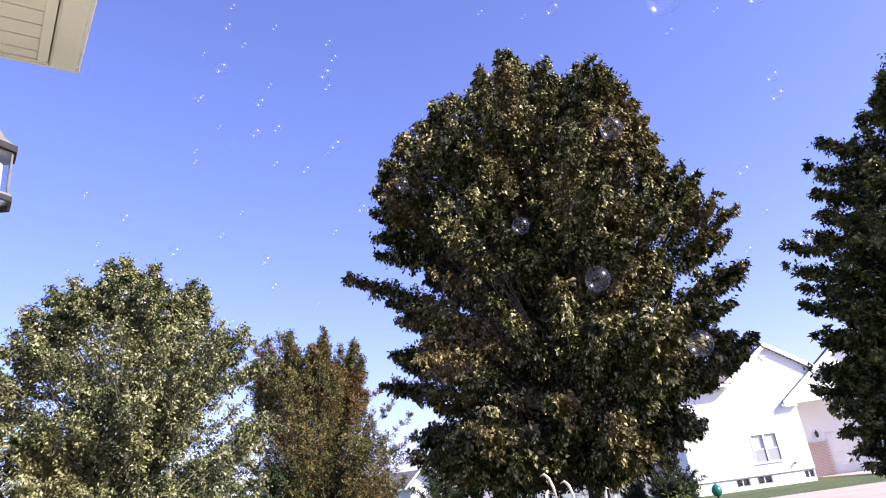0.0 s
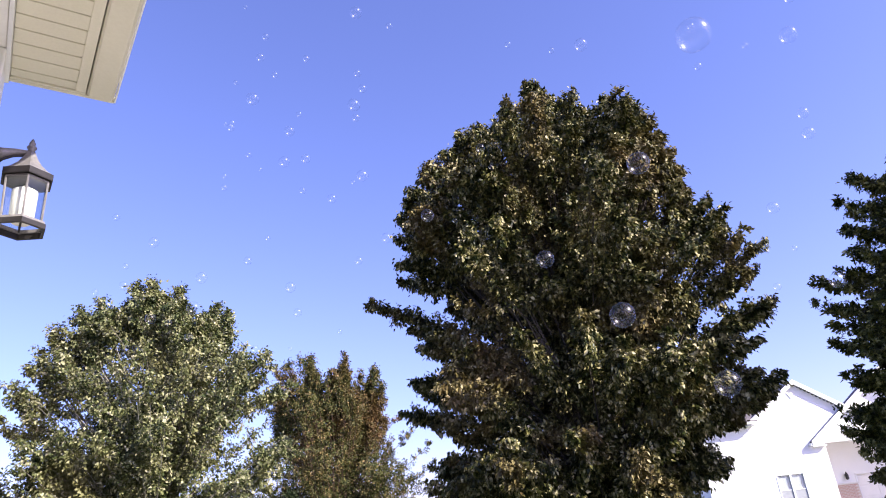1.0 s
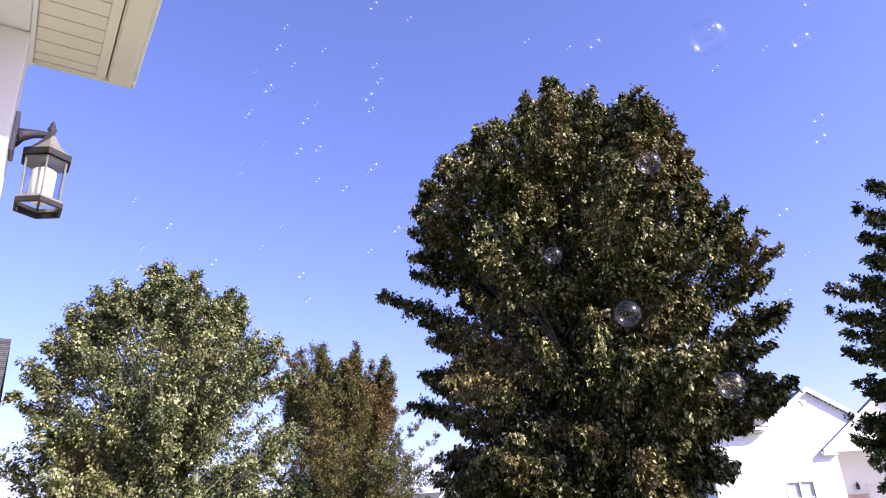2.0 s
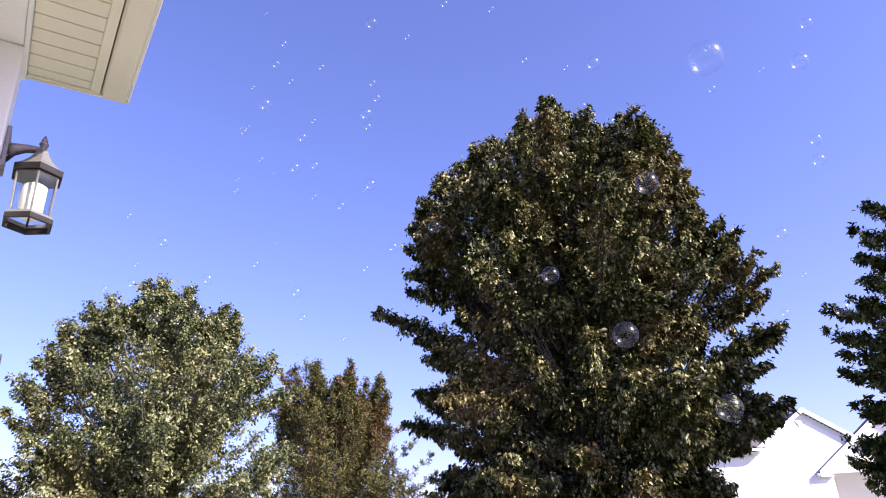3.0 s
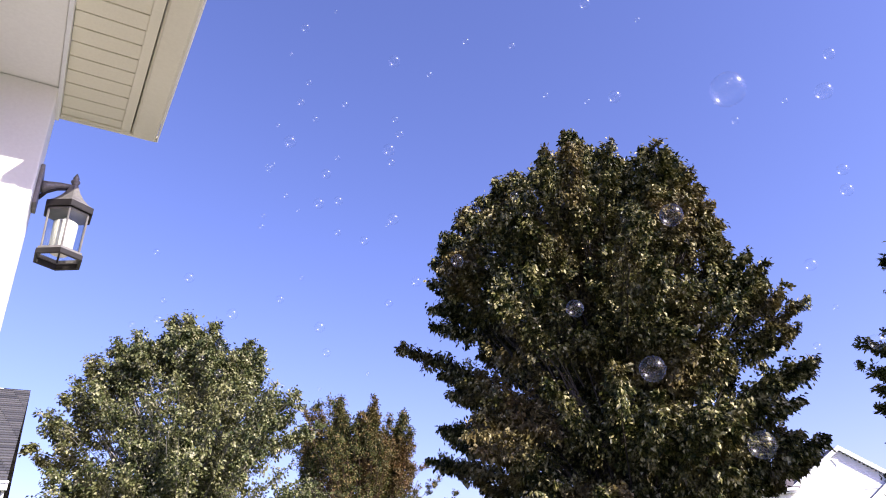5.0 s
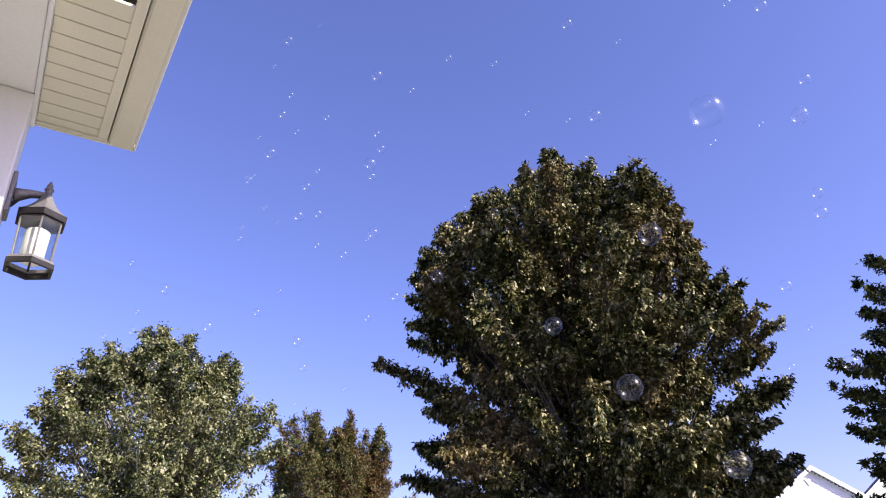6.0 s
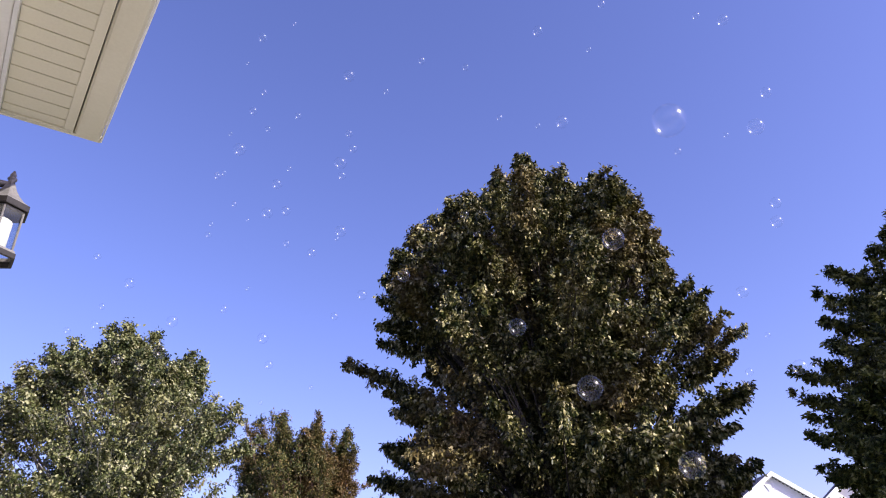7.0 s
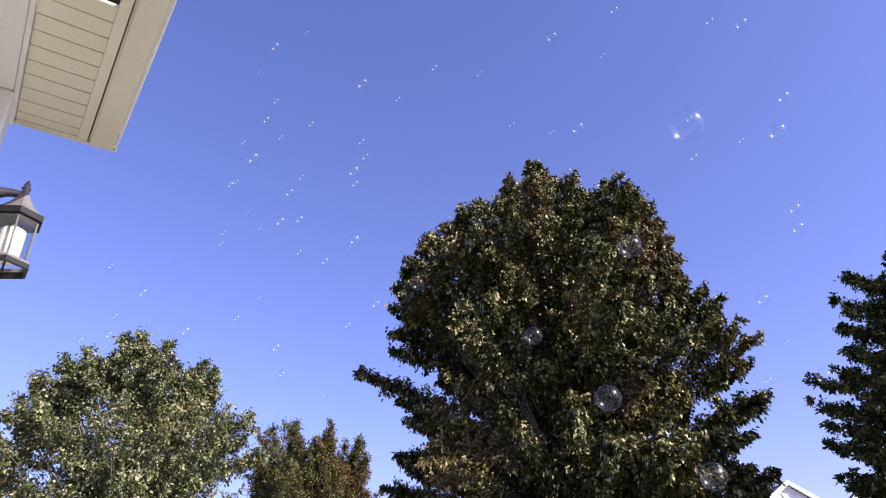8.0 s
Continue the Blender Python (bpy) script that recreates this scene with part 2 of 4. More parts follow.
def slab(*a, **k):
    return box(bmesh.new(), *a, **k)


def lathe(bm, rings, sides=12, turn=0.0):
    """Rings of (radius, z) about the z axis, closed at both ends."""
    loops = []
    for r, z in rings:
        loops.append([bm.verts.new((r * math.cos(turn + 2 * math.pi * i / sides), r * math.sin(turn + 2 * math.pi * i / sides), z)) for i in range(sides)])
    for a, b in zip(loops, loops[1:]):
        for i in range(sides):
            bm.faces.new((a[i], a[(i + 1) % sides], b[(i + 1) % sides], b[i]))
    bm.faces.new(loops[0][::-1])
    bm.faces.new(loops[-1])
    return bm


def tube(bm, points, radii, sides=7):
    """A tapered round bar along points."""
    points = [Vector(p) for p in points]
    loops = []
    for i, p in enumerate(points):
        way = (points[min(i + 1, len(points) - 1)] - points[max(i - 1, 0)]).normalized()
        a = way.orthogonal().normalized() if abs(way.z) > 0.95 else way.cross(Vector((0, 0, 1))).normalized()
        b = way.cross(a)
        loops.append([bm.verts.new(p + radii[i] * (math.cos(2 * math.pi * k / sides) * a + math.sin(2 * math.pi * k / sides) * b)) for k in range(sides)])
    for a, b in zip(loops, loops[1:]):
        for k in range(sides):
            bm.faces.new((a[k], a[(k + 1) % sides], b[(k + 1) % sides], b[k]))
    bm.faces.new(loops[0][::-1])
    bm.faces.new(loops[-1])
    return bm


def prism(bm, outline, y0, y1):
    """An outline in x and z, drawn out from y0 to y1."""
    a, b = [bm.verts.new((x, y0, z)) for x, z in outline], [bm.verts.new((x, y1, z)) for x, z in outline]
    n = len(outline)
    bm.faces.new(a)
    bm.faces.new(b[::-1])
    for i in range(n):
        bm.faces.new((a[i], b[i], b[(i + 1) % n], a[(i + 1) % n]))
    bmesh.ops.recalc_face_normals(bm, faces=bm.faces[:])
    return bm


def roof_plane(bm, eave_a, eave_b, top_a, top_b, courses, lift=0.012, thick=0.03, row=0):
    """A shingled slope: lapped courses from the eave line up to the top line, each a thin wedge."""
    uv = bm.loops.layers.uv.verify()
    ea, eb, ta, tb = (Vector(p) for p in (eave_a, eave_b, top_a, top_b))
    up = (eb - ea).cross(ta - ea).normalized()
    if up.z < 0:
        up = -up
    height = (ta - ea).length
    for i in range(courses):
        f0, f1 = i / courses, min(1.0, (i + 1.15) / courses)
        p = [ea.lerp(ta, f0), eb.lerp(tb, f0), eb.lerp(tb, f1), ea.lerp(ta, f1)]
        hi = [p[0] + up * (thick + lift), p[1] + up * (thick + lift), p[2] + up * thick, p[3] + up * thick]
        lo = [q + up * (0.0 if i == 0 else thick - 0.01) for q in p]
        vs_hi, vs_lo = [bm.verts.new(q) for q in hi], [bm.verts.new(q) for q in lo]
        faces = [vs_hi, [vs_lo[0], vs_lo[1], vs_hi[1], vs_hi[0]], [vs_lo[1], vs_lo[2], vs_hi[2], vs_hi[1]], [vs_lo[3], vs_lo[0], vs_hi[0], vs_hi[3]]]
        if i == 0:
            pass
        for vs in faces:
            f = bm.faces.new(vs)
            for loop in f.loops:
                d = loop.vert.co - ea
                along = (eb - ea).normalized()
                loop[uv].uv = (d.dot(along) + row * 0.173, (i + row) * 0.14 + (0.12 if loop.vert in vs_hi[2:] else 0.01))
    return bm


def siding(bm, x_left, x_right, z0, z1, y, holes=(), step=0.115, thick=0.022):
    """Lapped boards on a wall that faces -y; x_left and x_right give the wall's ends at a height; holes are (x0, x1, z0, z1)."""
    z = z0
    while z < z1 - 0.01:
        zt = min(z + step, z1)
        mid = (z + zt) / 2
        spans = [(x_left(mid), x_right(mid))]
        for a, b, c, d in holes:
            if c < mid < d:
                spans = [s for p, q in spans for s in ((p, min(q, a)), (max(p, b), q)) if s[1] - s[0] > 0.02]
        for a, b in spans:
            if b - a < 0.03:
                continue
            v = [bm.verts.new(c) for c in ((a, y - thick, z), (b, y - thick, z), (b, y - 0.006, zt), (a, y - 0.006, zt), (a, y, z), (b, y, z))]
            bm.faces.new(v[:4])
            bm.faces.new((v[4], v[5], v[1], v[0]))
        z = zt
    return bm


# ---- trees ----
def leaf_mesh(name, centres, ways, normals, length, width, mat):
    """Folded leaf blades, one island each, from arrays of base points, tip ways and normals."""
    n = len(centres)
    side = np.cross(ways, normals)
    side /= np.linalg.norm(side, axis=1)[:, None] + 1e-9
    normals = np.cross(side, ways)
    size = length[:, None]
    mid = centres + ways * size * 0.42
    droop = normals * size * 0.10
    v = np.empty((n, 4, 3))
    v[:, 0] = centres
    v[:, 1] = mid + side * size * width + droop
    v[:, 2] = centres + ways * size - droop * 0.8
    v[:, 3] = mid - side * size * width + droop
    idx = (np.arange(n) * 4)[:, None]
    tris = np.concatenate([idx + [0, 1, 2], idx + [0, 2, 3]], axis=1).reshape(-1)
    me = bpy.data.meshes.new(name)
    me.vertices.add(n * 4)
    me.vertices.foreach_set("co", v.reshape(-1).astype(np.float32))
    me.loops.add(n * 6)
    me.loops.foreach_set("vertex_index", tris.astype(np.int32))
    me.polygons.add(n * 2)
    me.polygons.foreach_set("loop_start", (np.arange(n * 2) * 3).astype(np.int32))
    me.update(calc_edges=True)
    me.materials.append(mat)
    return me


def profile(rows, z):
    return float(np.interp(z, [r[0] for r in rows], [r[1] for r in rows]))


def tree(name, label, place, facing, left, right, leaf, bark, seed, sprays=300, per=600, leaf_size=0.10, leaf_width=0.3, rise=(0.35, 0.9),
         radius=(0.42, 0.13), trunk=0.17, fork=1.8, leaders=(), boughs=(), inner=0.35, hang=0.5, depth=1.0, limbs=7, crown_label="", ragged=0.12, tipward=(1.1, 0.85), category="tree", lobes=150, trim=0.08, twigs=20, deep_fill=(0.25, 0.75), bulges=(0.9, 1.04), knot=0.26):
    """A tree at place. left and right: the crown's reach (height, radius) to both sides of the way it is seen from, which points to the azimuth
    facing; leaders and boughs: (side, depth, height) of tops and of branches that stand out of the crown. Leaves grow along sprays."""
    rng = np.random.default_rng(seed)
    c, s = math.cos(radians(facing)), math.sin(radians(facing))
    to_world = lambda p: np.array([p[0] * c + p[1] * s, -p[0] * s + p[1] * c, p[2]])
    low, high = max(left[0][0], right[0][0]), min(left[-1][0], right[-1][0])
    root = thing(name, label, category, at=pose(*place))
    wood = bmesh.new()
    paths = []

    def spray(origin, tip, r0, r1, count, sag):
        origin, tip = np.array(origin, float), np.array(tip, float)
        mid = (origin + tip) / 2 + np.array([0, 0, sag])
        paths.append((origin, mid, tip, r0, r1, count))

    zs = np.linspace(low, high, 60)
    area = np.array([profile(left, z) + profile(right, z) + 0.35 for z in zs])
    area /= area.sum()
    top = high
    knots = [(rng.choice(zs, p=area), rng.uniform(0, 2 * math.pi), rng.uniform(*bulges)) for k in range(lobes)]
    for i in range(sprays):
        bulge = 1.0
        if i < sprays * inner:
            z, th = rng.choice(zs, p=area), rng.uniform(0, 2 * math.pi)
        else:
            z, th, bulge = knots[rng.integers(lobes)]
            z, th = float(np.clip(z + rng.normal() * knot, low, high)), th + rng.normal() * knot / max(0.4, profile(left, z))
        side, deep = math.cos(th), math.sin(th)
        mix = (side + 1) / 2
        r = profile(left, z) * (1 - mix) + profile(right, z) * mix
        if i < sprays * inner:
            r *= rng.uniform(*deep_fill)
        else:
            r *= rng.uniform(1 - ragged * 1.6, 1 + ragged * 0.35) * bulge
        r = max(0.08, r - trim)
        frac = (z - low) / (high - low)
        up = rise[0] + (rise[1] - rise[0]) * frac
        tip = (side * r, deep * r * depth, z - trim * 0.4 * frac)
        reach = min(r, rng.uniform(1.1, 2.0))
        origin = (side * (r - reach), deep * (r - reach) * depth, max(fork * 0.8, z - reach * up))
        spray(origin, tip, radius[0] * rng.uniform(0.75, 1.2), radius[1], per, rng.uniform(0.0, 0.15) * reach)
    for side, deep, z, reach in leaders:
        spray((side * 0.8, deep * 0.8, z - reach), (side, deep, z), radius[0] * 0.95, radius[1] * 0.9, int(per * 1.2), 0)
    for side, deep, z, reach, lift in boughs:
        k = math.hypot(side, deep)
        spray((side * (1 - reach / k), deep * (1 - reach / k), z - lift), (side, deep, z), radius[0] * 0.85, 0.10, int(per * 1.5), -0.06 * reach)
    cs, ws, ns = [], [], []
    for origin, mid, tip, r0, r1, count in paths:
        along = (tip - origin) / (np.linalg.norm(tip - origin) + 1e-9)
        at_t = np.concatenate([[1.0], 1 - rng.random(twigs - 1) ** tipward[0] * tipward[1]])
        stem = ((1 - at_t)[:, None] ** 2) * origin + (2 * at_t * (1 - at_t))[:, None] * mid + (at_t[:, None] ** 2) * tip
        reach = (r0 + (r1 - r0) * at_t ** 1.6) * rng.uniform(0.6, 1.35, twigs)
        out = rng.normal(size=(twigs, 3)) * 0.75 + along * 0.7 + np.array([0, 0, 0.25])
        out /= np.linalg.norm(out, axis=1)[:, None]
        which = rng.integers(0, twigs, count)
        f = rng.random(count) ** 0.8
        cs.append(stem[which] + out[which] * (reach[which] * f)[:, None] + rng.normal(size=(count, 3)) * (0.02 + 0.10 * reach[which])[:, None])
        lean = out * 0.55 + rng.normal(size=(twigs, 3)) * 0.3
        w = lean[which] + rng.normal(size=(count, 3)) * 0.42
        w[:, 2] -= hang
        ws.append(w / np.linalg.norm(w, axis=1)[:, None])
        face = rng.normal(size=(twigs, 3)) * 0.55 + np.array([0, 0, 0.5]) + out * 0.5
        nn = face[which] + rng.normal(size=(count, 3)) * 0.28
        ns.append(nn / np.linalg.norm(nn, axis=1)[:, None])
    cs, ws, ns = (np.concatenate(a) for a in (cs, ws, ns))
    turn = np.array([[c, s, 0], [-s, c, 0], [0, 0, 1]])
    cs, ws, ns = cs @ turn.T, ws @ turn.T, ns @ turn.T
    keep = cs[:, 2] > 0.15
    cs, ws, ns = cs[keep], ws[keep], ns[keep]
    size = leaf_size * rng.uniform(0.65, 1.25, len(cs))
    crown = new("crown", leaf_mesh("crown", cs, ws, ns, size, leaf_width, leaf))
    crown.parent = root
    if crown_label:
        tagged(crown, crown_label)
    # trunk, limbs and twigs
    stem = bmesh.new()
    lean = rng.uniform(-0.08, 0.08, 2)
    mast = [(0, 0, -0.1), (lean[0] * 0.3, lean[1] * 0.3, 0.25), (lean[0], lean[1], fork), (lean[0] * 2, lean[1] * 2, fork + (top - fork) * 0.3), (0, 0, fork + (top - fork) * 0.75)]
    tube(stem, mast, [trunk * 1.5, trunk * 1.1, trunk * 0.9, trunk * 0.45, 0.012], 12)
    part("trunk", stem, bark, root, smooth=True)
    for k in range(limbs):
        th = 2 * math.pi * (k + rng.uniform(-0.2, 0.2)) / limbs
        z = fork + (top - fork) * (0.25 + 0.25 * rng.random())
        mix = (math.cos(th) + 1) / 2
        r = (profile(left, z) * (1 - mix) + profile(right, z) * mix) * 0.38
        start = fork * 0.85 + rng.uniform(0, 0.9)
        p = [to_world(q) for q in ((0, 0, start), (math.cos(th) * r * 0.35, math.sin(th) * r * 0.35, start + (z - start) * 0.3), (math.cos(th) * r * 0.75, math.sin(th) * r * 0.75, start + (z - start) * 0.65), (math.cos(th) * r, math.sin(th) * r, z))]
        part("limb", tube(bmesh.new(), p, [trunk * 0.55, trunk * 0.42, trunk * 0.25, 0.015], 8), bark, root, smooth=True)
    for origin, mid, tip, r0, r1, count in paths:
        inward = np.array([origin[0] * 0.62, origin[1] * 0.62, max(fork * 0.9, origin[2] * 0.9 - 0.3 * math.hypot(origin[0], origin[1]) + rng.uniform(-0.15, 0.25))])
        tube(wood, [to_world(q) for q in (inward, origin, (origin + 2 * mid + tip) / 4, tip)], [0.016, 0.011, 0.007, 0.003], 4)
    tagged(part("branchwork", wood, bark, root), kind="stuff")
    return root


# ---- ground ----
def ground_sheet():
    bm = bmesh.new()
    rings = [0.0, 6, 12, 20, 30, 45, 70, 120, 300, 900, 3000]
    n = 48
    centre = bm.verts.new((0, 0, -0.06))
    last = None
    for r in rings[1:]:
        loop = []
        for i in range(n):
            a = 2 * math.pi * i / n
            x, y = r * math.cos(a), r * math.sin(a)
            rough = 0.05 * noise.noise((x * 0.11, y * 0.11, 0.3)) if r < 100 else 0.0
            loop.append(bm.verts.new((x, y, -0.06 + rough)))
        for i in range(n):
            if last is None:
                bm.faces.new((centre, loop[i], loop[(i + 1) % n]))
            else:
                bm.faces.new((last[i], loop[i], loop[(i + 1) % n], last[(i + 1) % n]))
        last = loop
    return tagged(mesh_object("ground", bm, GRASS), "green lawn reaching out to the horizon", "lawn", kind="structure")


ground_sheet()
# out of view: slab added so sunlit concrete throws light up at the soffit
tagged(mesh_object("pavement", slab(0.26, 4.2, -4.0, 6.5, -0.2, 0.0, 0.01), PALE_CONCRETE), "unseen pale concrete slab added to bounce sunlight up at the eave", "pavement", kind="structure").matrix_basis = pose(0, 0, 0, 0, 0, 35.3)
tagged(mesh_object("driveway", box(slab(19.3, 30.0, 26.0, 41.0, -0.2, 0.02, 0.01), 9.5, 30.0, 8.0, 25.995, -0.2, 0.022), CONCRETE), "pale pinkish concrete driveway leading to the garage", "driveway", kind="structure")


# ---- the porch: everything in axes whose y runs along the eave, x out from it ----
AXIS = 35.3
PORCH = pose(0, 0, 0, 0, 0, AXIS)


def porch():
    tagged(mesh_object("porch_floor", slab(-2.2, 0.25, -2.6, 2.55, -0.2, -0.01, 0.01), PALE_CONCRETE), "grey concrete porch slab", "porch", kind="structure").matrix_basis = PORCH
    wall = mesh_object("wall_house", slab(-2.4, -2.2, -2.8, 2.55, -0.2, 3.3), DARK_WOOD)
    tagged(wall, "dark stained boards of the house wall under the porch", "wall", kind="structure").matrix_basis = PORCH
    back = mesh_object("wall_back", slab(-2.2, 0.0, -2.8, -2.6, -0.2, 2.95), DARK_WOOD)
    tagged(back, "dark boards closing the porch behind", "wall", kind="structure").matrix_basis = PORCH
    end = mesh_object("wall_end", slab(-2.2, -0.29, 2.41, 2.50, -0.2, 3.05), DARK_WOOD)
    tagged(end, "dark stained boards beside the white post", "wall", kind="structure").matrix_basis = PORCH
    ceiling = mesh_object("ceiling", slab(-2.2, -0.266, -2.6, 2.40, 2.99, 3.05), DARK_WOOD)
    tagged(ceiling, "almost black stained boards of the porch ceiling", "ceiling", kind="structure").matrix_basis = PORCH

    post = thing("porch_post", "square white painted porch post under the eave", "post", at=PORCH)
    part("shaft", slab(-0.247, -0.052, 2.20, 2.395, 0.0, 2.912, 0.006), WHITE, post)
    part("base_trim", slab(-0.272, -0.027, 2.175, 2.420, -0.01, 0.16, 0.01), TRIM, post)
    part("corner_trim", slab(-0.266, -0.2475, 2.190, 2.405, 0.16, 2.911, 0.003), TRIM, post)

    REAR, REAR_BEAM, REAR_BOARDS = 1.55, 1.68, 1.62
    beam = thing("porch_beam", "white painted boxed beam resting on the post", "beam", at=PORCH)
    part("beam_box", slab(-0.246, -0.054, REAR_BEAM, 2.397, 2.914, 3.20, 0.004), WHITE, beam)
    part("edge_trim", slab(-0.0535, -0.040, REAR_BEAM, 2.399, 2.907, 3.20, 0.002), TRIM, beam, "bright white edge strip")
    part("edge_trim", slab(-0.262, -0.2465, REAR_BEAM, 2.399, 2.905, 2.985, 0.002), TRIM, beam)

    roof = thing("porch_roof", "shingled porch roof with a cream vinyl soffit and cream gutter", "roof", at=PORCH)
    bm = roof_plane(bmesh.new(), (0.31, REAR, 3.06), (0.31, 2.46, 3.06), (-2.4, REAR_BEAM + 0.3, 4.2), (-2.4, 2.46, 4.2), 20)
    tagged(part("shingles", bm, GREY_SHINGLE, roof), kind="stuff")
    part("deck", prism(bmesh.new(), [(0.20, 3.0), (0.20, 3.05), (-2.4, 4.19), (-2.4, 4.12)], REAR_BEAM, 2.42), DARK_WOOD, roof)
    # soffit boards, each with a groove to the next, running out from the beam
    step, y = 0.0762, 2.367
    shared = bpy.data.meshes.new("soffit_board")
    bm = bmesh.new()
    box(bm, -0.039, 0.172, 0.0, step - 0.005, 0.0, 0.012, 0.003)
    box(bm, -0.039, 0.172, step - 0.0055, step, 0.009, 0.012)
    bm.to_mesh(shared)
    bm.free()
    shared.materials.append(CREAM)
    part("soffit_board", slab(-0.039, 0.172, 2.3675, 2.412, 2.952, 2.964, 0.003), CREAM, roof)
    while y > REAR_BOARDS + 0.07:
        y -= step
        board = new("soffit_board", shared)
        board.parent = roof
        board.location = (0, y, 2.952)
    part("channel", slab(0.168, 0.203, REAR, 2.412, 2.946, 2.975, 0.003), CREAM, roof, "cream channel along the boards' ends")
    part("end_channel", slab(-0.039, 0.203, 2.4125, 2.424, 2.945, 2.975, 0.002), CREAM_TRIM, roof)
    part("end_fascia", slab(-0.245, 0.303, 2.4245, 2.438, 2.943, 3.13, 0.003), CREAM_TRIM, roof, "cream fascia across the eave's end")
    bm = bmesh.new()
    outline = [(0.208, 2.952), (0.216, 2.944), (0.290, 2.938), (0.300, 2.950), (0.306, 3.02), (0.318, 3.045), (0.318, 3.06), (0.310, 3.06), (0.298, 3.03), (0.208, 3.03)]
    prism(bm, outline, REAR, 2.424)
    part("gutter", bm, CREAM_TRIM, roof, "cream aluminium gutter and fascia")
    part("gutter_lip", slab(0.3025, 0.309, REAR, 2.436, 2.944, 2.962, 0.002), TRIM, roof, "bright white lip of the gutter")
    part("drip_edge", slab(0.306, 0.322, REAR, 2.446, 3.048, 3.064, 0.002), TRIM, roof)


porch()


# ---- the lantern on the post ----
def lantern():
    root = thing("wall_lantern", "bronze six-sided outdoor lantern with clear glass, fixed to the white post", "lantern", at=PORCH @ pose(0.060, 2.335, -0.1064) @ Matrix.Diagonal((1, 1, 1.04, 1)))
    t = radians(-90 + 1.5)
    part("cap_band", lathe(bmesh.new(), [(0.070, 2.504), (0.0825, 2.502), (0.0835, 2.505), (0.0835, 2.524), (0.079, 2.526)], 6, t), BRONZE, root, "dark bronze hexagonal band")
    part("cap", lathe(bmesh.new(), [(0.078, 2.5265), (0.060, 2.540), (0.040, 2.562), (0.025, 2.586), (0.018, 2.602), (0.014, 2.612)], 6, t), LIT_BRONZE, root, "hexagonal bronze cap, its lit grey painted on")
    part("collar", lathe(bmesh.new(), [(0.060, 2.496), (0.071, 2.496), (0.071, 2.5015), (0.060, 2.5015)], 6, t), LIT_BRONZE, root)
    part("finial", lathe(bmesh.new(), [(0.013, 2.6125), (0.010, 2.622), (0.015, 2.627), (0.015, 2.633), (0.008, 2.638), (0.011, 2.645), (0.007, 2.653), (0.003, 2.662)], 10), LIT_BRONZE, root, smooth=True)
    # corner bars, panes and the lower ring
    top_r, low_r, top_z, low_z = 0.069, 0.065, 2.497, 2.3585
    corner = lambda k, r, z: Vector((r * math.cos(t + math.pi / 3 * k), r * math.sin(t + math.pi / 3 * k), z))
    for k in range(6):
        part("corner_bar", tube(bmesh.new(), [corner(k, top_r, top_z), corner(k, low_r, low_z)], [0.0034, 0.0034], 6), LIT_BRONZE, root)
        bm = bmesh.new()
        a, b, c, d = corner(k, top_r - 0.003, top_z), corner(k + 1, top_r - 0.003, top_z), corner(k + 1, low_r - 0.003, low_z), corner(k, low_r - 0.003, low_z)
        out = ((a + b) / 2)
        out.z = 0
        out.normalize()
        front, rear = [bm.verts.new(p) for p in (a, b, c, d)], [bm.verts.new(p - out * 0.0025) for p in (a, b, c, d)]
        bm.faces.new(front)
        bm.faces.new(rear[::-1])
        for i in range(4):
            bm.faces.new((front[i], rear[i], rear[(i + 1) % 4], front[(i + 1) % 4]))
        pane = part("glass_pane", bm, GLASS, root, "clear glass pane")
        pane.visible_shadow = False
    def hex_ring(rings):
        ring = bmesh.new()
        loops = [[ring.verts.new((r * math.cos(t + math.pi / 3 * k), r * math.sin(t + math.pi / 3 * k), z)) for k in range(6)] for r, z in rings]
        for i in range(len(loops)):
            a, b = loops[i], loops[(i + 1) % len(loops)]
            for k in range(6):
                ring.faces.new((a[k], b[k], b[(k + 1) % 6], a[(k + 1) % 6]))
        bmesh.ops.recalc_face_normals(ring, faces=ring.faces[:])
        return ring

    part("flange", hex_ring([(0.060, 2.3600), (0.0745, 2.3590), (0.0765, 2.3500), (0.062, 2.3500)]), LIT_BRONZE, root, "thin bronze flange in painted lit grey")
    part("base_ring", hex_ring([(0.0800, 2.3495), (0.0805, 2.3330), (0.0785, 2.3310), (0.0700, 2.3320), (0.0690, 2.3495)]), BRONZE, root, "dark bronze base ring, open below")
    part("spoke", tube(bmesh.new(), [corner(0, 0.064, 2.3545), corner(3, 0.064, 2.3545)], [0.0032, 0.0032], 6), BRONZE, root)
    part("chimney", lathe(bmesh.new(), [(0.026, 2.3575), (0.036, 2.366), (0.038, 2.468), (0.030, 2.473)], 14), CANDLE, root, "frosted white glass chimney", smooth=True)
    part("bulb", lathe(bmesh.new(), [(0.008, 2.4735), (0.012, 2.476), (0.013, 2.482), (0.009, 2.489), (0.003, 2.494)], 12), CANDLE, root, "frosted bulb, unlit", smooth=True)
    # the arm and its plate on the post
    part("back_plate", slab(-0.1115, -0.098, -0.055, 0.035, 2.50, 2.645, 0.004), LIT_BRONZE, root)
    arm = bmesh.new()
    tube(arm, [(-0.10, 0, 2.585), (-0.075, 0, 2.597), (-0.045, 0, 2.606), (-0.015, 0, 2.609), (0, 0, 2.609)], [0.026, 0.016, 0.011, 0.009, 0.010], 10)
    part("arm", arm, LIT_BRONZE, root, smooth=True)
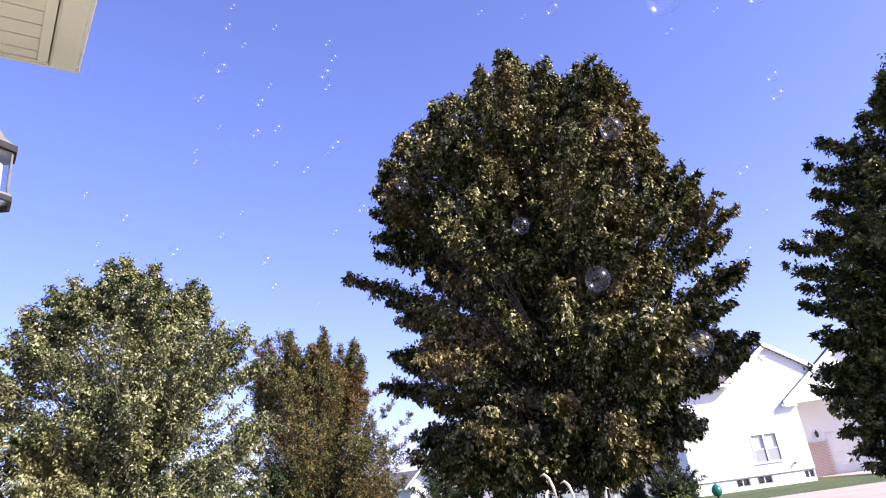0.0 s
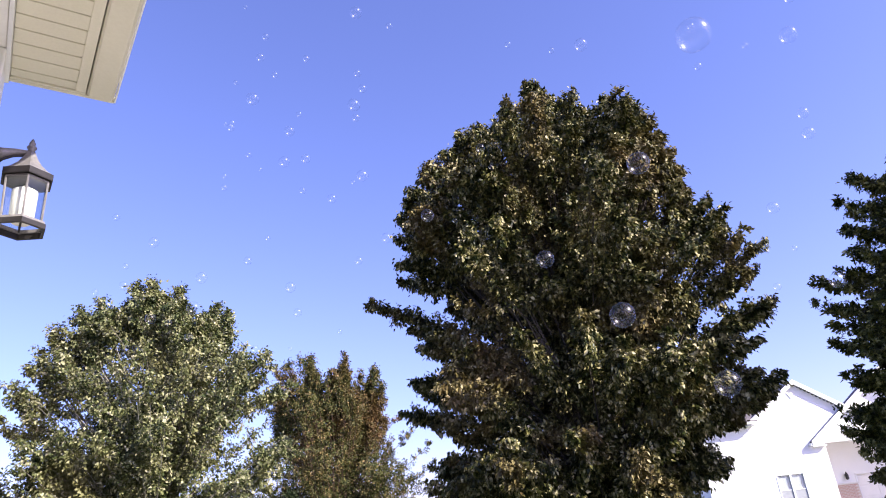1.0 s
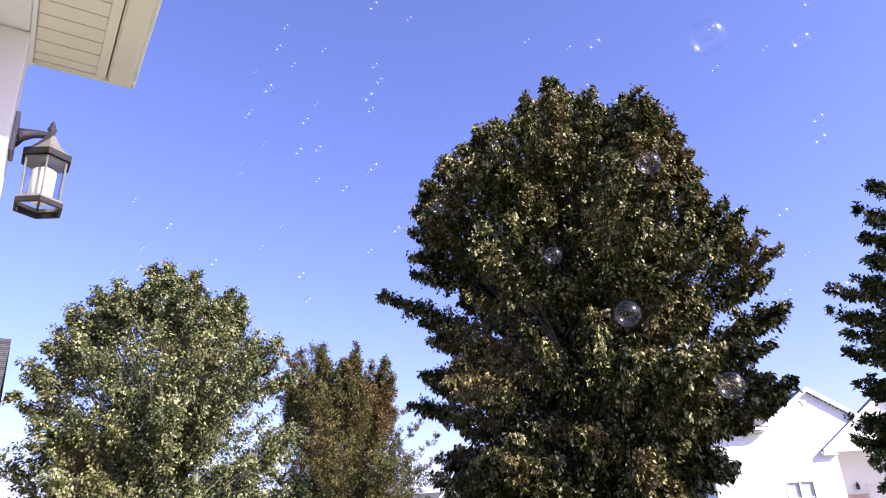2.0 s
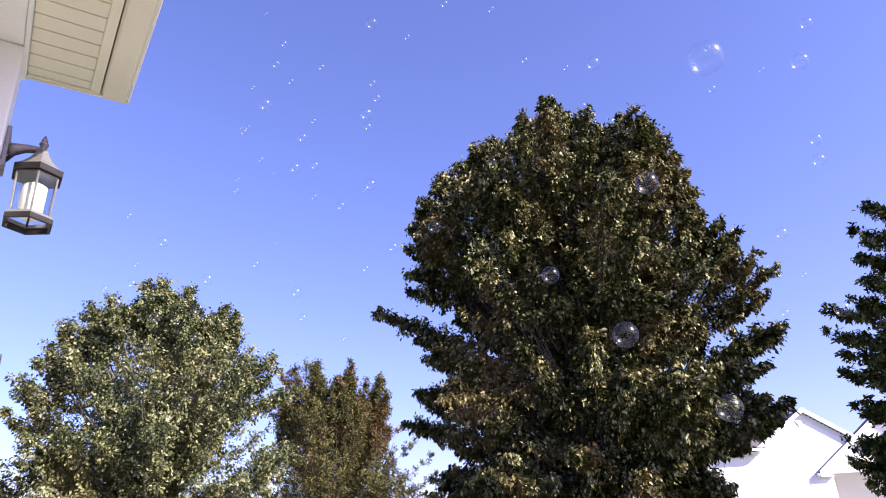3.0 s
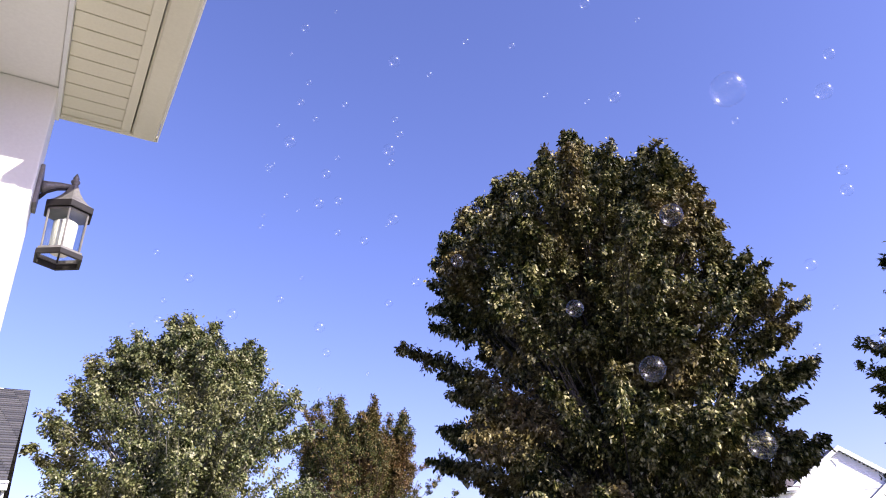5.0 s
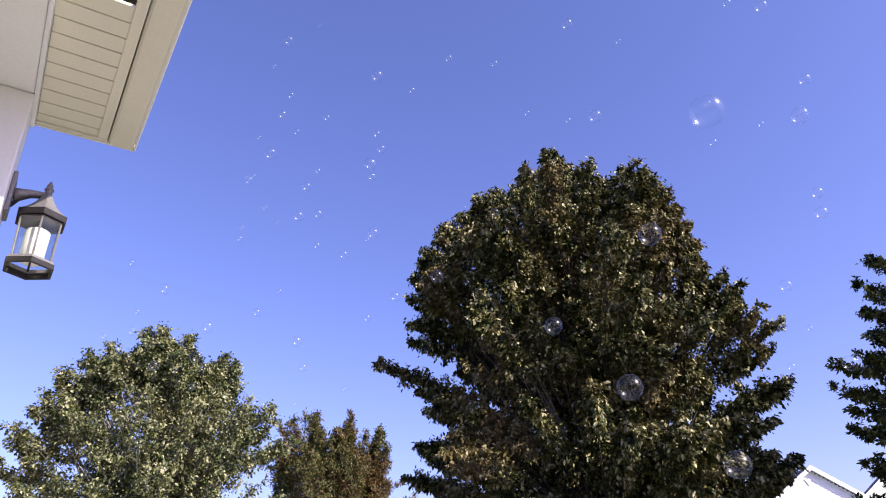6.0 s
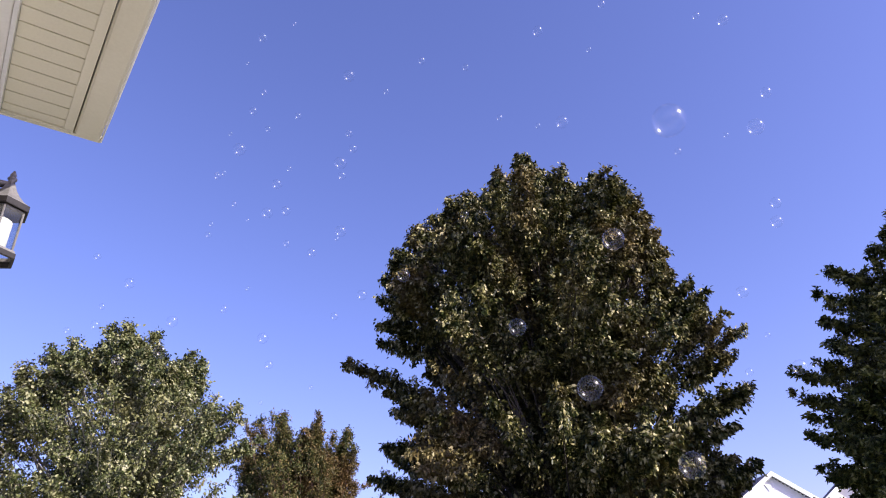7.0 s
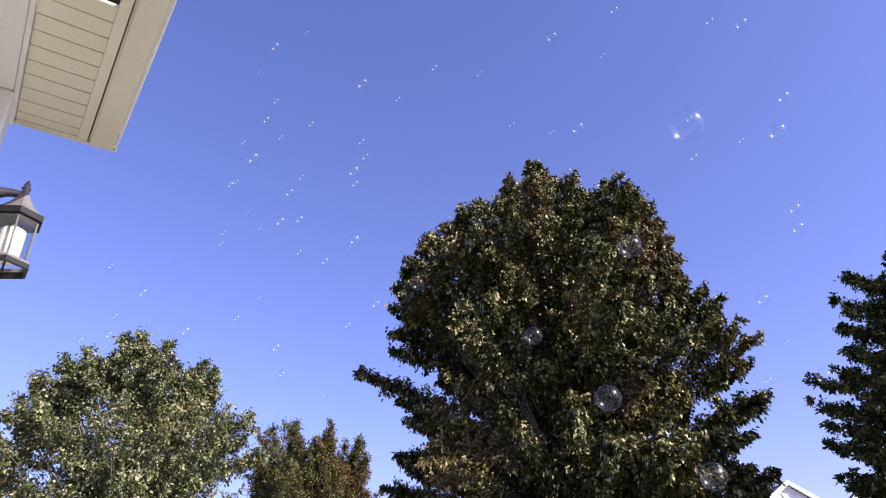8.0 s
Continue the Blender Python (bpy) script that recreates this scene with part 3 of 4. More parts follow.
    scroll = tube(bmesh.new(), [(-0.10, 0, 2.545), (-0.080, 0, 2.572), (-0.050, 0, 2.590), (-0.014, 0, 2.598)], [0.008, 0.006, 0.005, 0.004], 8)
    part("scroll", scroll, BRONZE, root, smooth=True)


lantern()


# ---- house beside the porch, seen past the post ----
def side_house():
    root = thing("side_house", "grey-shingled house corner with white eaves and beige walls", "house", at=PORCH @ pose(-0.17, 0, -0.28))
    ex = 0.12
    part("wall", slab(-7.5, ex - 0.32, 9.45, 15.0, -0.2, 2.75), BEIGE, root, "beige siding wall")
    slope = part("roof", prism(bmesh.new(), [(-7.8, 0.0), (ex - 0.01, 0.0), (ex - 0.01, 0.02), (-7.8, 0.02)], 0, 3.03), GREY_SHINGLE, root, "grey asphalt shingles")
    slope.matrix_basis = pose(0, 9.0, 2.84, math.degrees(math.atan2(1.64, 2.55)), 0, 0)
    low_a, low_b, top_a, top_b = Vector((-7.8, 9.0, 2.86)), Vector((ex, 9.0, 2.86)), Vector((-7.8, 11.55, 4.50)), Vector((ex, 11.55, 4.50))
    rows = 38
    turn_back = slope.matrix_basis.inverted()
    for i in range(rows):
        f, g = i / rows, (i + 1) / rows
        bm = roof_plane(bmesh.new(), low_a.lerp(top_a, f), low_b.lerp(top_b, f), low_a.lerp(top_a, g), low_b.lerp(top_b, g), 1, 0.014, 0.012, i)
        bmesh.ops.transform(bm, matrix=turn_back, verts=bm.verts[:])
        part("shingle_course", bm, GREY_SHINGLE, slope)
    bm = roof_plane(bmesh.new(), (ex, 15.3, 2.3), (-7.8, 15.3, 2.3), (ex, 11.56, 4.50), (-7.8, 11.56, 4.50), 16)
    tagged(part("roof", bm, GREY_SHINGLE, root, "grey asphalt shingles"), kind="stuff")
    part("gutter", slab(-7.8, ex + 0.02, 8.93, 9.02, 2.765, 2.85, 0.012), TRIM, root, "white gutter")
    part("gutter_lip", slab(-7.8, ex + 0.025, 8.915, 8.95, 2.835, 2.862, 0.006), TRIM, root)
    part("fascia", slab(-7.8, ex, 9.021, 9.05, 2.66, 2.85, 0.004), TRIM, root)
    part("soffit", slab(-7.8, ex - 0.02, 9.051, 9.44, 2.66, 2.69), TRIM, root)
    part("corner_board", slab(ex - 0.45, ex - 0.315, 9.42, 9.56, -0.1, 2.65, 0.004), TRIM, root, "white corner board")
    part("downspout", tube(bmesh.new(), [(ex - 0.10, 8.99, 2.75), (ex - 0.10, 9.10, 2.60), (ex - 0.27, 9.38, 2.40), (ex - 0.27, 9.40, 0.05)], [0.035] * 4, 8), TRIM, root, "white downspout")
    rake = bmesh.new()
    a, b = Vector((ex - 0.03, 9.02, 2.68)), Vector((ex - 0.03, 11.53, 4.30))
    v = [rake.verts.new(p) for p in (a, b, b + Vector((0, 0, 0.17)), a + Vector((0, 0, 0.17)))]
    w = [rake.verts.new(p.co + Vector((-0.03, 0, 0))) for p in v]
    rake.faces.new(v)
    rake.faces.new(w[::-1])
    for i in range(4):
        rake.faces.new((v[i], w[i], w[(i + 1) % 4], v[(i + 1) % 4]))
    part("rake_board", rake, GREY_SHINGLE, root)
    gable = bmesh.new()
    pts = [(9.45, 2.75), (15.0, 2.75), (15.0, 2.45), (11.55, 4.52)]
    a, b = [gable.verts.new((ex - 0.34, y, z)) for y, z in pts], [gable.verts.new((ex - 0.46, y, z)) for y, z in pts]
    gable.faces.new(a)
    gable.faces.new(b[::-1])
    for i in range(4):
        gable.faces.new((a[i], b[i], b[(i + 1) % 4], a[(i + 1) % 4]))
    part("gable_wall", gable, BEIGE, root)


side_house()


# ---- the white house across the lawn ----
def window_unit(root, x0, x1, z0, z1, y, screens=True):
    """Two double-hung sashes side by side, set into the wall."""
    unit = part("window", slab(x0, x1, y + 0.10, y + 0.13, z0, z1), INSIDE, root, "pair of white double-hung windows with pale blinds")
    w = 0.055
    for a, b, c, d in ((x0, x1, z1 - w, z1), (x0, x1, z0, z0 + w), (x0, x0 + w, z0 + w, z1 - w), (x1 - w, x1, z0 + w, z1 - w), ((x0 + x1) / 2 - w * 0.8, (x0 + x1) / 2 + w * 0.8, z0 + w, z1 - w)):
        part("frame", slab(a, b, y - 0.035, y + 0.09, c, d, 0.004), TRIM, unit)
    mid = z0 + (z1 - z0) * 0.47
    for a, b in ((x0 + w, (x0 + x1) / 2 - w * 0.8), ((x0 + x1) / 2 + w * 0.8, x1 - w)):
        part("meeting_rail", slab(a, b, y + 0.0, y + 0.05, mid - 0.025, mid + 0.025, 0.003), TRIM, unit)
        part("pane", slab(a, b, y + 0.03, y + 0.036, mid + 0.026, z1 - w - 0.001), PANE, unit)
        part("blind", slab(a + 0.01, b - 0.01, y + 0.06, y + 0.065, mid + 0.03, z1 - w - 0.002), BLIND, unit, "white blind behind the upper sash")
        part("screen", slab(a, b, y + 0.012, y + 0.016, z0 + w + 0.001, mid - 0.026), SCREEN, unit, "grey insect screen")
    part("sill", slab(x0 - 0.04, x1 + 0.04, y - 0.07, y - 0.036, z0 - 0.03, z0 + 0.01, 0.004), TRIM, unit)


def white_house():
    Y = 38.0
    root = thing("white_house", "white sided house with a front gable, mauve roof and basement windows", "house")
    win = (15.10, 16.52, 1.13, 2.60)
    low = [(13.85, 14.55), (14.95, 15.72), (17.42, 17.92)]
    # gabled block
    gl = lambda z: 11.7 if z < 5.15 else 17.2 - (7.02 - z) / 0.68
    gr = lambda z: 18.0 if z < 5.15 else 17.2 + (7.02 - z) / 0.68
    bm = siding(bmesh.new(), gl, gr, 0.62, 7.0, Y, [win])
    tagged(part("siding", bm, SIDING, root, "white lapped vinyl siding"), kind="stuff")
    bm = bmesh.new()
    box(bm, 11.7, win[0], Y + 0.001, Y + 0.2, 0.62, 5.1)
    box(bm, win[1], 18.0, Y + 0.001, Y + 0.2, 0.62, 5.1)
    box(bm, win[0], win[1], Y + 0.001, Y + 0.2, 0.62, win[2])
    box(bm, win[0], win[1], Y + 0.001, Y + 0.2, win[3], 5.1)
    prism(bm, [(14.42, 5.11), (19.98, 5.11), (17.2, 7.0)], Y + 0.001, Y + 0.2)
    part("wall", bm, SIDING, root)
    part("upper_wall", slab(18.001, 19.95, Y + 0.002, Y + 0.2, 3.9, 5.105), SIDING, root)
    part("side_wall", slab(11.7, 11.9, Y + 0.2, 46, 0.62, 5.1), SIDING, root)
    part("side_wall", slab(17.8, 18.0, Y + 0.2, 46, 0.0, 5.1), SIDING, root)
    part("rear_wall", slab(11.7, 18.0, 46.0, 46.2, 0.0, 5.1), SIDING, root)
    # foundation with openings
    cuts = [11.72] + [x for p in low for x in p] + [17.98]
    for a, b in zip(cuts[::2], cuts[1::2]):
        part("foundation", slab(a, b, Y + 0.02, Y + 0.22, -0.3, 0.619), FOUNDATION, root)
    for a, b in low:
        part("foundation", slab(a, b, Y + 0.02, Y + 0.22, -0.3, 0.13), FOUNDATION, root)
        part("foundation", slab(a, b, Y + 0.02, Y + 0.22, 0.52, 0.619), FOUNDATION, root)
        unit = part("basement_window", slab(a, b, Y + 0.16, Y + 0.18, 0.13, 0.52), INSIDE, root, "small dark basement window")
        part("pane", slab(a + 0.03, b - 0.03, Y + 0.11, Y + 0.116, 0.16, 0.49), PANE, unit)
        m = (a + b) / 2
        for p, q, r, s in ((a, a + 0.03, 0.13, 0.52), (b - 0.03, b, 0.13, 0.52), (m - 0.02, m + 0.02, 0.16, 0.49), (a + 0.03, b - 0.03, 0.49, 0.52), (a + 0.03, b - 0.03, 0.13, 0.16)):
            part("frame", slab(p, q, Y + 0.06, Y + 0.11, r, s), TRIM, unit)
    part("skirt_board", slab(11.66, 18.0, Y - 0.05, Y + 0.02, 0.56, 0.63, 0.004), TRIM, root)
    part("corner_board", slab(11.64, 11.74, Y - 0.04, Y + 0.1, 0.63, 5.1, 0.004), TRIM, root)
    window_unit(root, *win, Y)
    part("vent", prism(bmesh.new(), [(16.78, 6.62), (17.14, 6.62), (16.96, 6.28)], Y - 0.05, Y - 0.023), TRIM, root, "small white gable vent")
    part("hose_tap", tube(bmesh.new(), [(17.05, Y - 0.02, 0.95), (17.05, Y - 0.14, 0.95), (17.05, Y - 0.16, 0.86)], [0.04, 0.04, 0.03], 8), BLACK, root, "black outdoor tap")
    # roofs
    px, pz, s = 17.2, 7.20, 0.68
    for sign in (-1, 1):
        far = 2.95
        bm = roof_plane(bmesh.new(), (px + sign * far, Y - 0.22, pz - s * far), (px + sign * far, 46.4, pz - s * far), (px, Y - 0.22, pz), (px, 46.4, pz), 22)
        tagged(part("roof", bm, MAUVE_SHINGLE, root, "mauve-grey shingles"), kind="stuff")
        part("rake_board", prism(bmesh.new(), [(px, pz + 0.07), (px + sign * far, pz - s * far + 0.07), (px + sign * far, pz - s * far - 0.18), (px, pz - 0.18)], Y - 0.25, Y - 0.222), TRIM, root, "white rake board")
        part("rake_soffit", prism(bmesh.new(), [(px, pz - 0.10), (px + sign * far, pz - s * far - 0.10), (px + sign * far, pz - s * far - 0.14), (px, pz - 0.14)], Y - 0.184, Y - 0.024), TRIM, root)
    # lower eave to the left of the gable
    bm = roof_plane(bmesh.new(), (11.2, Y - 0.45, 5.30), (14.75, Y - 0.45, 5.30), (11.2, 42.5, 7.0), (17.2, 42.5, 7.0), 18)
    tagged(part("roof", bm, MAUVE_SHINGLE, root, "mauve-grey shingles"), kind="stuff")
    bm = roof_plane(bmesh.new(), (17.2, 46.9, 5.3), (11.2, 46.9, 5.3), (17.2, 42.51, 7.0), (11.2, 42.51, 7.0), 16)
    tagged(part("roof", bm, MAUVE_SHINGLE, root, "mauve-grey shingles"), kind="stuff")
    part("gutter", slab(11.2, 14.62, Y - 0.55, Y - 0.44, 5.18, 5.32, 0.015), TRIM, root, "white gutter")
    part("soffit", slab(11.2, 14.60, Y - 0.439, Y - 0.023, 5.10, 5.14), TRIM, root)
    part("end_wall", prism(bmesh.new(), [(0, 5.1), (8.0, 5.1), (4.3, 6.95)], 0, 0.15), SIDING, root).matrix_basis = pose(11.85, Y + 0.1, 0, 0, 0, 90)


white_house()


def garage_wing():
    Y = 41.3
    root = thing("garage_wing", "shaded white garage wing with front gable and pink brick pier", "garage")
    px, s = 21.9, 0.745
    ex, ez = 17.27, 3.96
    pz = ez + (px - ex) * s
    front = 37.72
    part("front_wall", slab(18.01, 20.75, Y, Y + 0.2, -0.1, 4.2), SIDING, root, "shaded white siding")
    part("front_wall", slab(20.75, 25.75, Y, Y + 0.2, 2.3, 4.2), SIDING, root)
    part("front_wall", slab(25.75, 26.5, Y, Y + 0.2, -0.1, 4.2), SIDING, root)
    part("end_wall", slab(26.5, 26.7, front + 0.3, 46.0, -0.1, 4.2), SIDING, root)
    part("rear_wall", slab(18.01, 26.5, 46.0, 46.2, -0.1, 4.2), SIDING, root)
    brick = bpy.data.meshes.new("brick")
    bm = slab(0, 0.205, 0, 0.09, 0, 0.062, 0.004)
    bm.to_mesh(brick)
    bm.free()
    brick.materials.append(BRICK)
    part("pier_core", slab(18.02, 20.62, Y - 0.19, Y - 0.001, -0.1, 1.86), MORTAR, root)
    for row in range(24):
        shift = 0.11 if row % 2 else 0.0
        for k in range(11):
            b = new("brick", brick)
            b.parent = root
            b.location = (18.03 + k * 0.222 + shift, Y - 0.20, row * 0.077)
    part("pier_cap", slab(18.02, 20.65, Y - 0.24, Y - 0.001, 1.862, 1.93, 0.015), FOUNDATION, root)
    door = part("garage_door", slab(20.75, 25.75, Y + 0.12, Y + 0.16, -0.03, 2.3), WHITE, root, "white sectional garage door")
    for row in range(4):
        for k in range(5):
            part("panel", slab(20.81 + k * 0.99, 21.73 + k * 0.99, Y + 0.095, Y + 0.119, 0.03 + row * 0.565, 0.53 + row * 0.565, 0.012), WHITE, door)
    for a, b, c, d in ((20.66, 20.75, -0.05, 2.4), (25.75, 25.84, -0.05, 2.4), (20.75, 25.75, 2.3, 2.4)):
        part("door_trim", slab(a, b, Y - 0.03, Y + 0.10, c, d, 0.004), TRIM, root)
    part("front_beam", slab(17.95, 26.5, front + 0.30, front + 0.55, 4.22, 4.52, 0.008), TRIM, root, "white beam across the bay")
    part("bay_ceiling", slab(18.02, 26.5, front + 0.56, Y, 4.24, 4.30), TRIM, root)
    part("gable_wall", prism(bmesh.new(), [(18.1, 4.53), (25.7, 4.53), (px, pz - 0.35)], front + 0.7, front + 0.85), SIDING, root)
    part("rear_roof", slab(18.02, 26.9, 38.65, 46.3, 4.32, 4.45), MAUVE_SHINGLE, root)
    for sign in (-1, 1):
        far = px - ex
        bm = roof_plane(bmesh.new(), (px + sign * far, front, ez), (px + sign * far, 38.6 if sign > 0 else 37.95, ez), (px, front, pz), (px, 38.6, pz), 26)
        tagged(part("roof", bm, MAUVE_SHINGLE, root, "mauve-grey shingles"), kind="stuff")
        part("rake_board", prism(bmesh.new(), [(px, pz + 0.09), (px + sign * far, ez + 0.09), (px + sign * far, ez - 0.22), (px, pz - 0.24)], front - 0.03, front - 0.001), TRIM, root, "white rake board")
        part("rake_soffit", prism(bmesh.new(), [(px, pz - 0.12), (px + sign * far, ez - 0.10), (px + sign * far, ez - 0.15), (px, pz - 0.17)], front + 0.001, front + 0.7), TRIM, root)
    part("eave_soffit", slab(ex + 0.02, 18.0, front + 0.02, 37.96, ez - 0.21, ez - 0.16), TRIM, root)
    part("gutter", slab(ex - 0.09, ex + 0.02, front, 37.96, ez - 0.15, ez - 0.02, 0.01), TRIM, root)
    lampy = part("wall_light", lathe(bmesh.new(), [(0.03, 2.08), (0.09, 2.12), (0.10, 2.30), (0.05, 2.42), (0.015, 2.50)], 8), BLACK, root, "small black wall light")
    lampy.location = (20.15, Y - 0.16, 0.0)
    part("light_bracket", slab(20.12, 20.18, Y - 0.10, Y - 0.001, 2.30, 2.38), BLACK, root)


garage_wing()


# ---- buildings far off, under and beside the trees ----
def far_house():
    root = thing("far_house", "distant grey-roofed house with a white gable end", "house")
    y, x0, x1 = 58.0, -8.6, -2.9
    part("wall", slab(x0 + 0.3, x1 - 0.25, y, y + 7, -0.1, 3.0), SIDING, root)
    bm = roof_plane(bmesh.new(), (x0, y - 0.4, 2.9), (x1, y - 0.4, 2.9), (x0, y + 3.5, 4.35), (x1, y + 3.5, 4.35), 14)
    tagged(part("roof", bm, GREY_SHINGLE, root), kind="stuff")
    bm = roof_plane(bmesh.new(), (x1, y + 7.4, 2.9), (x0, y + 7.4, 2.9), (x1, y + 3.51, 4.35), (x0, y + 3.51, 4.35), 12)
    tagged(part("roof", bm, GREY_SHINGLE, root), kind="stuff")
    part("gutter", slab(x0, x1, y - 0.5, y - 0.4, 2.8, 2.92), TRIM, root)
    porch_gable = bmesh.new()
    prism(porch_gable, [(-4.35, -0.1), (-4.35, 2.95), (-3.2, 4.05), (-2.05, 2.95), (-2.05, -0.1)], y - 2.0, y - 1.85)
    part("gable_wall", porch_gable, SIDING, root, "white gable end")
    for sign in (-1, 1):
        part("rake_board", prism(bmesh.new(), [(-3.2, 4.30), (-3.2 + sign * 1.45, 2.92), (-3.2 + sign * 1.45, 2.74), (-3.2, 4.10)], y - 2.4, y + 1.5), TRIM, root)
    part("side_wall", slab(-4.35, -4.2, y - 1.85, y, -0.1, 2.95), SIDING, root)
    part("side_wall", slab(-2.2, -2.05, y - 1.85, y, -0.1, 2.95), SIDING, root)


def far_garage():
    root = thing("far_garage", "low pale building in shade beyond the big tree", "garage")
    y, x0, x1 = 54.0, 3.5, 14.0
    part("wall", slab(x0 + 0.3, x1 - 0.3, y, y + 7, -0.1, 2.25), SHADED_SIDING, root)
    bm = roof_plane(bmesh.new(), (x0, y - 0.5, 2.25), (x1, y - 0.5, 2.25), (x0, y + 3.5, 3.5), (x1, y + 3.5, 3.5), 14)
    tagged(part("roof", bm, GREY_SHINGLE, root), kind="stuff")
    bm = roof_plane(bmesh.new(), (x1, y + 7.5, 2.25), (x0, y + 7.5, 2.25), (x1, y + 3.51, 3.5), (x0, y + 3.51, 3.5), 12)
    tagged(part("roof", bm, GREY_SHINGLE, root), kind="stuff")
    part("gutter", slab(x0, x1, y - 0.6, y - 0.5, 2.14, 2.27), TRIM, root)
    for k in range(2):
        door = part("garage_door", slab(4.6 + k * 3.2, 7.2 + k * 3.2, y - 0.06, y - 0.001, -0.05, 1.95), SHADED_SIDING, root)
        for row in range(3):
            part("panel", slab(4.7 + k * 3.2, 7.1 + k * 3.2, y - 0.09, y - 0.061, 0.05 + row * 0.64, 0.6 + row * 0.64, 0.01), SHADED_SIDING, door)


far_house()
far_garage()

# ---- trees ----
at = lambda az, d: (d * math.sin(radians(az)), d * math.cos(radians(az)), -0.05)
def upright_tops(columns, seed, count=40, fall=2.6, reach=(0.9, 1.4), taper=2.6):
    """Upright tops (side, depth, height, half width), each a sheaf of steep shoots."""
    rng = random.Random(seed)
    shoots = []
    for side, deep, high, half in columns:
        shoots.append((side, deep, high, reach[0]))
        for k in range(count):
            drop = rng.random()
            spread = half * min(1.0, 0.4 + drop * taper)
            shoots.append((side + rng.uniform(-spread, spread), deep + rng.uniform(-spread, spread), high - 0.12 - drop * fall, rng.uniform(*reach)))
    return shoots


def paired(boughs, seed):
    """Each bough (side, height, reach, lift) as three sprays side by side, so that it stands out as one thick limb of leaves."""
    rng = random.Random(seed)
    out = []
    for side, high, reach, lift in boughs:
        for k, cut in enumerate((1.0, 0.95, 0.89)):
            out.append((side * cut, rng.uniform(-0.3, 0.3), high - 0.10 * k, reach, lift))
    return out


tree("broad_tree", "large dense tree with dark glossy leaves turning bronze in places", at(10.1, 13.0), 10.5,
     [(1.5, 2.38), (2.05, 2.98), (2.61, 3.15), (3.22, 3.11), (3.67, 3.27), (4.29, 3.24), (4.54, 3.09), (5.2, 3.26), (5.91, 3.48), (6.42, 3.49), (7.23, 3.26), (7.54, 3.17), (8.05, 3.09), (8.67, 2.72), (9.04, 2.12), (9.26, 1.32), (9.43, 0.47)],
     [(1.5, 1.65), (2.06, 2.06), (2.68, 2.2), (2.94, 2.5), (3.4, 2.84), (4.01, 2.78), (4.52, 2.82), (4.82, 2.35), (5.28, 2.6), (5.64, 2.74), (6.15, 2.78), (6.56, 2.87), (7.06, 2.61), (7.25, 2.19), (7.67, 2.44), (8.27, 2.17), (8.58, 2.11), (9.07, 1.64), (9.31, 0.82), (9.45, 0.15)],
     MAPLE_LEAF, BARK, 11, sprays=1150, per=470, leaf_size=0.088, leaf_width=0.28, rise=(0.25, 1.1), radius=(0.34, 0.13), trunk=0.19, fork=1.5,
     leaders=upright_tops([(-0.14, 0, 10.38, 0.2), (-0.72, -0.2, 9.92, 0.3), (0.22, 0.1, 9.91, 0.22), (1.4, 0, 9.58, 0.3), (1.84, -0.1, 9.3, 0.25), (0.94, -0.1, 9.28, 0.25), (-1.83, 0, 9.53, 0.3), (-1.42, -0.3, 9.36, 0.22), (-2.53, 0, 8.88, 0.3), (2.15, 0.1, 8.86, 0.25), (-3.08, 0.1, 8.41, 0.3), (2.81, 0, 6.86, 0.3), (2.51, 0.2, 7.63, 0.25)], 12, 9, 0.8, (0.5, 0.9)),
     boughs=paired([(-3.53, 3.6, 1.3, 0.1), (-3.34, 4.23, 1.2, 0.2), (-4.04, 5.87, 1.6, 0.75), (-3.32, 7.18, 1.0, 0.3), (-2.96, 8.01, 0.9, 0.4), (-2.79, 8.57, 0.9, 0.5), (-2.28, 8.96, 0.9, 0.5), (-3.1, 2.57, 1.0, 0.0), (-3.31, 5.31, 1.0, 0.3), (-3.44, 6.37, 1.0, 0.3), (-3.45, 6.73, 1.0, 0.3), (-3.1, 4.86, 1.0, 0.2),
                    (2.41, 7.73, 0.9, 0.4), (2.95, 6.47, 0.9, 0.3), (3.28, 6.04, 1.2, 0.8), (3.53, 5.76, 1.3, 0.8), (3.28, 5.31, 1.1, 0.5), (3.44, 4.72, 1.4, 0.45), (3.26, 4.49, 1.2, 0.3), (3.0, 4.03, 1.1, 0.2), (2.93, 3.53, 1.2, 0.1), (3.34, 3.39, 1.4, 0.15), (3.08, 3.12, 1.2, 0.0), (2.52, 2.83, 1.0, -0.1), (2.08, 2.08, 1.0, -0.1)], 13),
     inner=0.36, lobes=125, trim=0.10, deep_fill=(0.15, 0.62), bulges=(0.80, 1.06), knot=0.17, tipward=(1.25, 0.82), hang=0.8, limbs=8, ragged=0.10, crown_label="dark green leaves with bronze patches")
